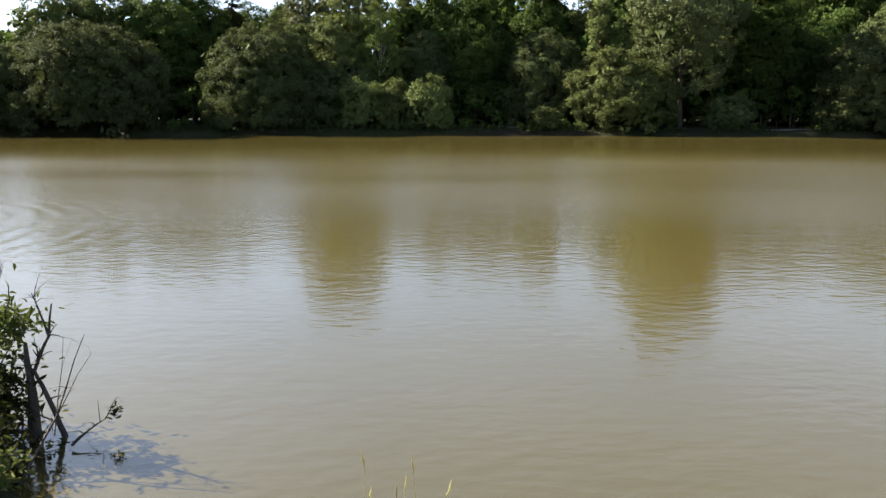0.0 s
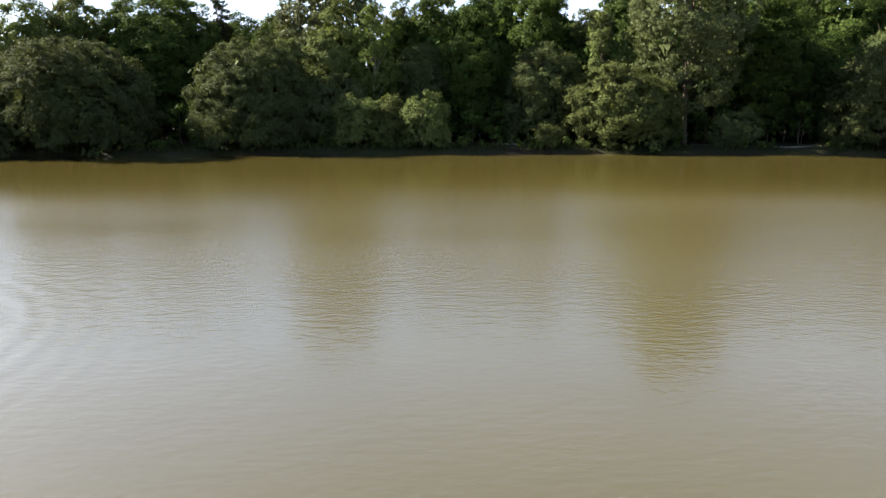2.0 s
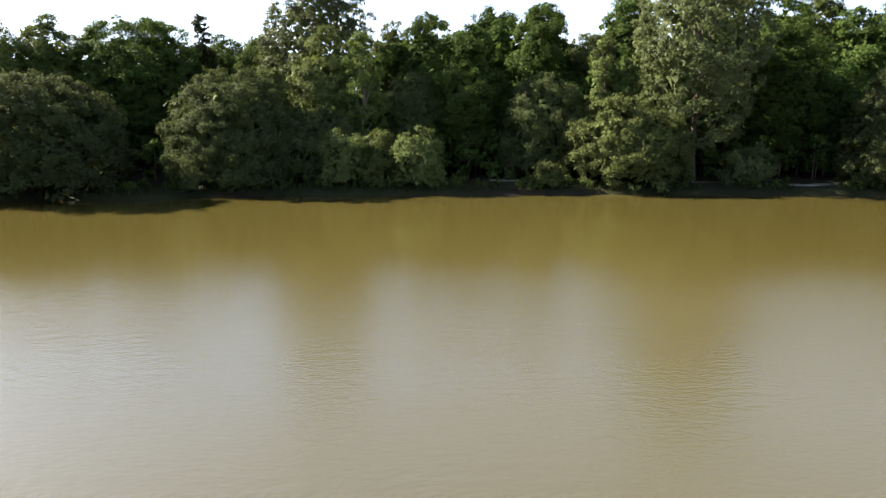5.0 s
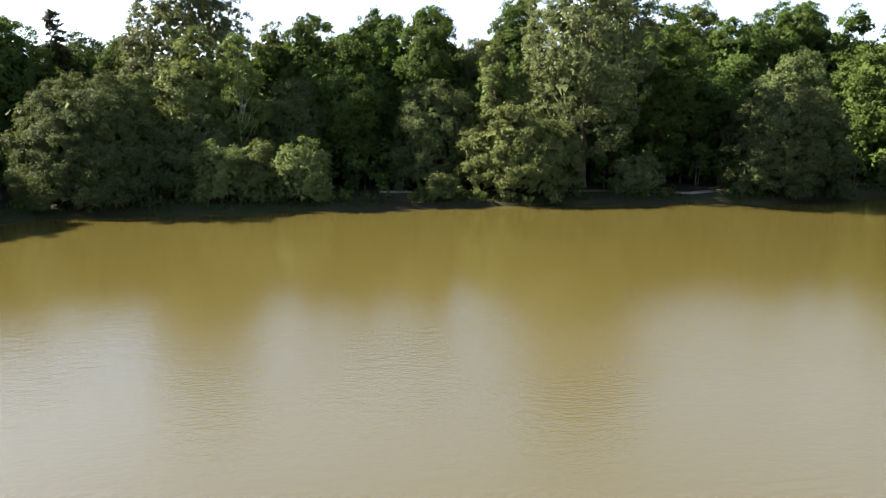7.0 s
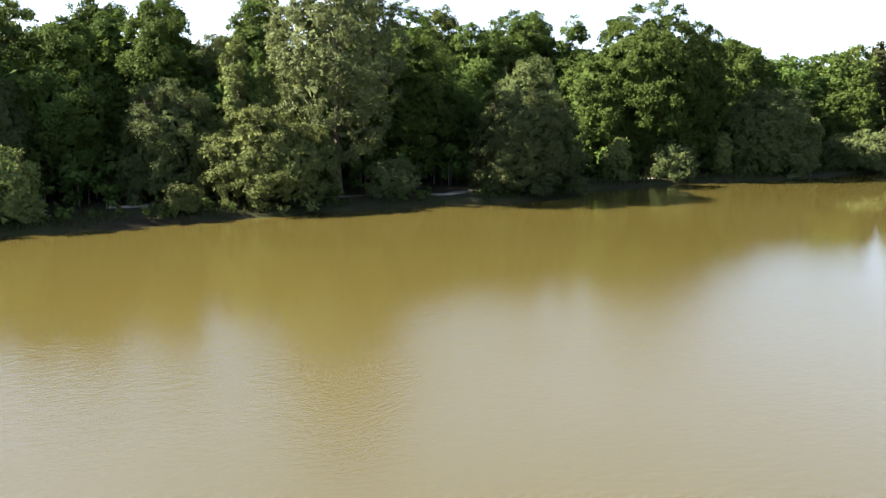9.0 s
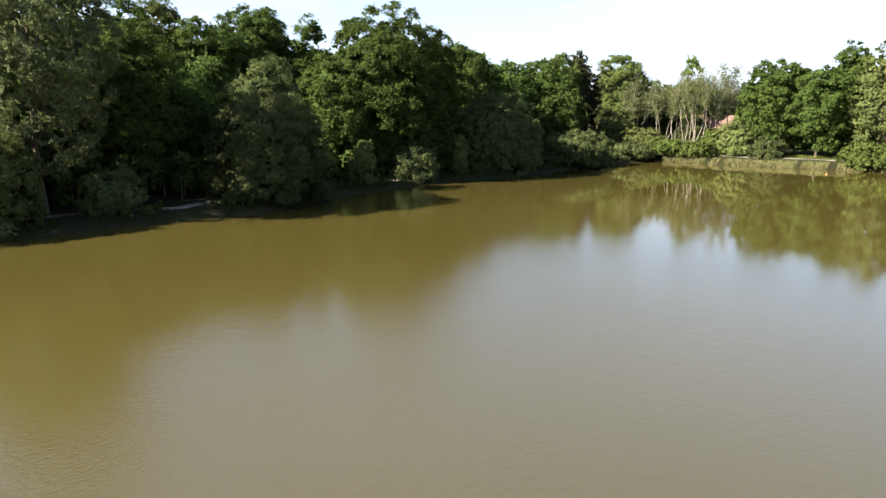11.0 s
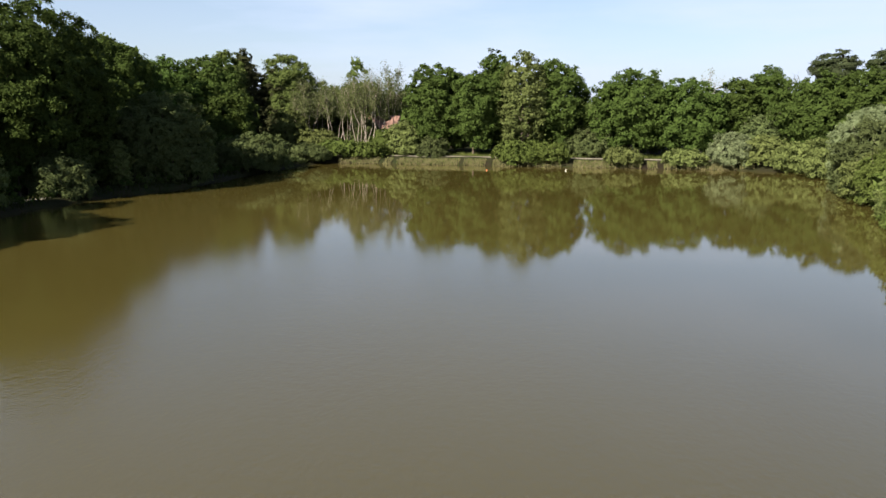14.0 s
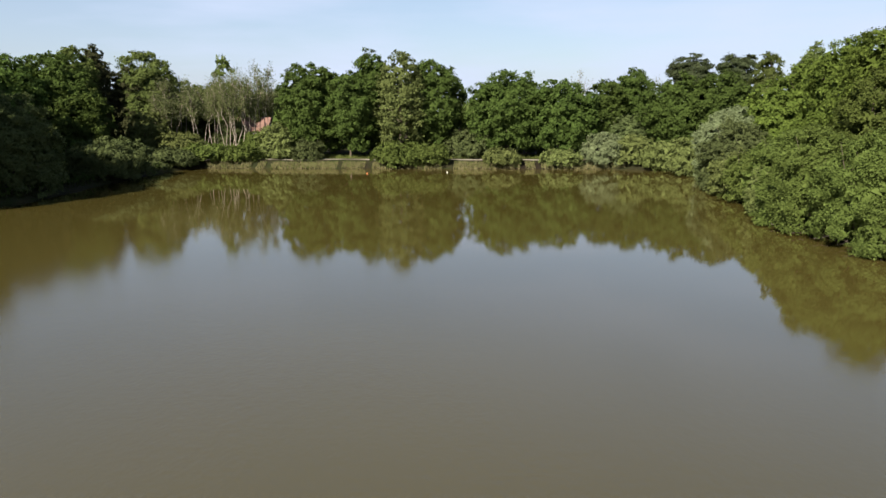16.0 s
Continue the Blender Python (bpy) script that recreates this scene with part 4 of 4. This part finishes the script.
bare_branch("bare_twig", [[(-2.62, 3.9, -0.05), (-2.49, 4.2, 0.32), (-2.36, 4.4, 0.82)], [(-2.49, 4.2, 0.32), (-2.33, 4.4, 0.68)],
                          [(-2.57, 4.3, 0.15), (-2.50, 4.4, 0.80)]], "thin bare twigs leaning over the water", 0.010, twigs=3, seed=4)
bare_branch("drift_branch", [[(-2.52, 4.4, 0.03), (-2.45, 4.52, 0.09), (-2.38, 4.6, 0.13)], [(-2.38, 4.6, 0.13), (-2.28, 4.6, 0.30)]],
            "floating dead branch with dark withered leaves", 0.012, twigs=4, seed=6, leaves=(((-2.31, 4.6, 0.17), 0.022, 16, 0.06, "sedge"),))
# the lower clumps repeat the leaves in a dark colour that stands for shade
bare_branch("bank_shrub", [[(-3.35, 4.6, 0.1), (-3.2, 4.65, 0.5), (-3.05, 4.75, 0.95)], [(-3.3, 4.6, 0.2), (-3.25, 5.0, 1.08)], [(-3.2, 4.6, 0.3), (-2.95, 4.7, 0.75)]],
            "leafy green near-bank shrub, its lower leaves coloured dark as shade", 0.02, BARK, 5, 8,
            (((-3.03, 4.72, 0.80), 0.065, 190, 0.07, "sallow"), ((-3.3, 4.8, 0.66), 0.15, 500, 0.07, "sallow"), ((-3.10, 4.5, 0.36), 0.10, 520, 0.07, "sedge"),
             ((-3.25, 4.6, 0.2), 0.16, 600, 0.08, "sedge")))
# leaves among the roots take the same shade-dark colour
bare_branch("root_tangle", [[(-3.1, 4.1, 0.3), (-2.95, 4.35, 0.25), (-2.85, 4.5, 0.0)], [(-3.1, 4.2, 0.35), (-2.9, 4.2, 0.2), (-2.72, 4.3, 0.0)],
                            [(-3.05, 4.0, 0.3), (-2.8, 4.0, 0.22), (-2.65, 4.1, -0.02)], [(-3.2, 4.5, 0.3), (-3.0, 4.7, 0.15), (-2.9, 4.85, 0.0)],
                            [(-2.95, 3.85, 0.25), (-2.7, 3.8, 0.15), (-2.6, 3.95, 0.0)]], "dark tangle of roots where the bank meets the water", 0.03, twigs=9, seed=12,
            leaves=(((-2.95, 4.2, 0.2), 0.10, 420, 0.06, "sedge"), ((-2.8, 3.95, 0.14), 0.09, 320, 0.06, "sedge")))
# the small clump at the waterline is shade-dark too
bare_branch("low_shrub", [[(-2.75, 3.7, 0.1), (-2.55, 3.65, 0.25), (-2.42, 3.6, 0.38)], [(-2.7, 3.8, 0.1), (-2.55, 4.2, 0.12)]],
            "low bright green shrub at the water's edge", 0.010, BARK, 4, 9,
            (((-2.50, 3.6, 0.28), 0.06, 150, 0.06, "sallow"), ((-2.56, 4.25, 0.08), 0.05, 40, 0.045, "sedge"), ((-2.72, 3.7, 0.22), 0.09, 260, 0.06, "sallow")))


# ---- small things on the far banks ----
def sunk_branch(x, y, seed):
    r = np.random.default_rng(seed)
    a = r.uniform(0.8, 2.4)
    tip = (x + math.cos(a) * 1.6, y + math.sin(a) * 1.6, 0.25)
    bare_branch("sunk_branch", [[(x, y, 0.35), (x + math.cos(a) * 0.8, y + math.sin(a) * 0.8, 0.22), tip], [(x + 0.3, y + 0.5, 0.25), (x + 0.8, y + 1.2, 0.6)]],
                "grey dead branch dipping into the water", 0.05, twigs=5, seed=seed)


for i, (x, y) in enumerate(((52.0, -3.9), (53.6, -3.6), (55.5, -3.4), (57.4, -3.1), (50.4, -4.6), (61.0, -3.3))):
    sunk_branch(x, y, 40 + i)


def box(name, a, b, mat, parent, label="", bevel=0.02):
    bm = bmesh.new()
    bmesh.ops.create_cube(bm, size=1)
    for v in bm.verts:
        v.co = Vector([(a[i] + b[i]) / 2 + v.co[i] * (b[i] - a[i]) for i in range(3)])
    bmesh.ops.bevel(bm, geom=bm.edges[:], offset=bevel, segments=1, affect="EDGES")
    me = bpy.data.meshes.new(name)
    bm.to_mesh(me)
    bm.free()
    me.materials.append(mat)
    ob = new(name, me)
    ob.parent = parent
    if label:
        ob["label"] = label
    return ob


RENDER_WALL = rough_material("white painted render", (0.72, 0.70, 0.66), (0.80, 0.78, 0.74), 1.5, c=(0.62, 0.60, 0.55))
ROOF_TILE = rough_material("red clay roof tiles", (0.17, 0.095, 0.075), (0.24, 0.145, 0.115), 3.0, c=(0.13, 0.080, 0.065))
DARK_GLASS = rough_material("dark window glass", (0.03, 0.035, 0.04), (0.05, 0.055, 0.06), 2.0, rough=0.1, bump=0.0)
ORANGE_SKIN = rough_material("faded orange float plastic", (0.55, 0.17, 0.06), (0.65, 0.24, 0.10), 8.0, rough=0.4, bump=0.05)
FLOAT_SKIN = rough_material("white float plastic", (0.72, 0.70, 0.60), (0.80, 0.78, 0.70), 8.0, rough=0.4, bump=0.05)


def house(x, y):
    """A small white cottage with a red tiled roof, its gable to the pond."""
    base = float(ground_height(x, y))
    ob = new("house")
    ob.location, ob.rotation_euler = (x, y, base), (0, 0, math.pi / 2)
    tagged(ob, "white house with a red tiled roof among the trees", "house")
    box("wall", (0, -3.2, -0.3), (9, 3.2, 3.7), RENDER_WALL, ob)
    bm = bmesh.new()
    for px in (-0.01, 0.25):
        bm.verts.new((px, -3.2, 3.7)), bm.verts.new((px, 3.2, 3.7)), bm.verts.new((px, 0, 5.9))
    v = bm.verts[:] if not bm.verts.ensure_lookup_table() else []
    for f in ((0, 1, 2), (5, 4, 3), (0, 3, 4, 1), (1, 4, 5, 2), (2, 5, 3, 0)):
        bm.faces.new([v[i] for i in f])
    me = bpy.data.meshes.new("gable")
    bm.to_mesh(me)
    bm.free()
    me.materials.append(RENDER_WALL)
    new("gable", me).parent = ob
    for s in (-1, 1):
        slope = box("roof", (-0.4, -0.1, -0.09), (9.4, 4.3, 0.09), ROOF_TILE, ob)
        slope.matrix_local = Matrix.Translation((0, 0, 6.05)) @ Matrix.Rotation(math.pi if s < 0 else 0, 4, "Z") @ Matrix.Translation((-9 if s < 0 else 0, 0, 0)) @ Matrix.Rotation(-math.atan2(2.2, 3.2), 4, "X")
    for wy, wz in ((-1.5, 0.9), (1.5, 0.9)):
        win = box("window", (-0.05, wy - 0.5, wz), (0.03, wy + 0.5, wz + 1.1), DARK_GLASS, ob)
        for k, (a, b) in enumerate((((-0.08, wy - 0.56, wz - 0.06), (0.0, wy + 0.56, wz - 0.0)), ((-0.08, wy - 0.56, wz + 1.1), (0.0, wy + 0.56, wz + 1.16)),
                                    ((-0.07, wy - 0.03, wz), (0.0, wy + 0.03, wz + 1.1)))):
            box("window_bar", a, b, RENDER_WALL, win, bevel=0.008)
    return ob


house(141.0, 58.3)


def float_ball(x, y, skin, label):
    ob = new("float")
    ob.location = (x, y, 0)
    tagged(ob, label, "float")
    bm = bmesh.new()
    bmesh.ops.create_uvsphere(bm, u_segments=14, v_segments=9, radius=0.095)
    for v in bm.verts:
        v.co.z = v.co.z * 0.8 + 0.06
    me = bpy.data.meshes.new("ball")
    bm.to_mesh(me)
    bm.free()
    me.materials.append(skin)
    new("ball", me).parent = ob
    mesh_object("stem", *tube([(0, 0, 0.12), (0, 0, 0.22)], [0.03, 0.02], 8), skin, ob)


float_ball(107.5, 23.9, FLOAT_SKIN, "small white float on the water")
float_ball(105.1, 35.0, ORANGE_SKIN, "small faded orange float on the water")
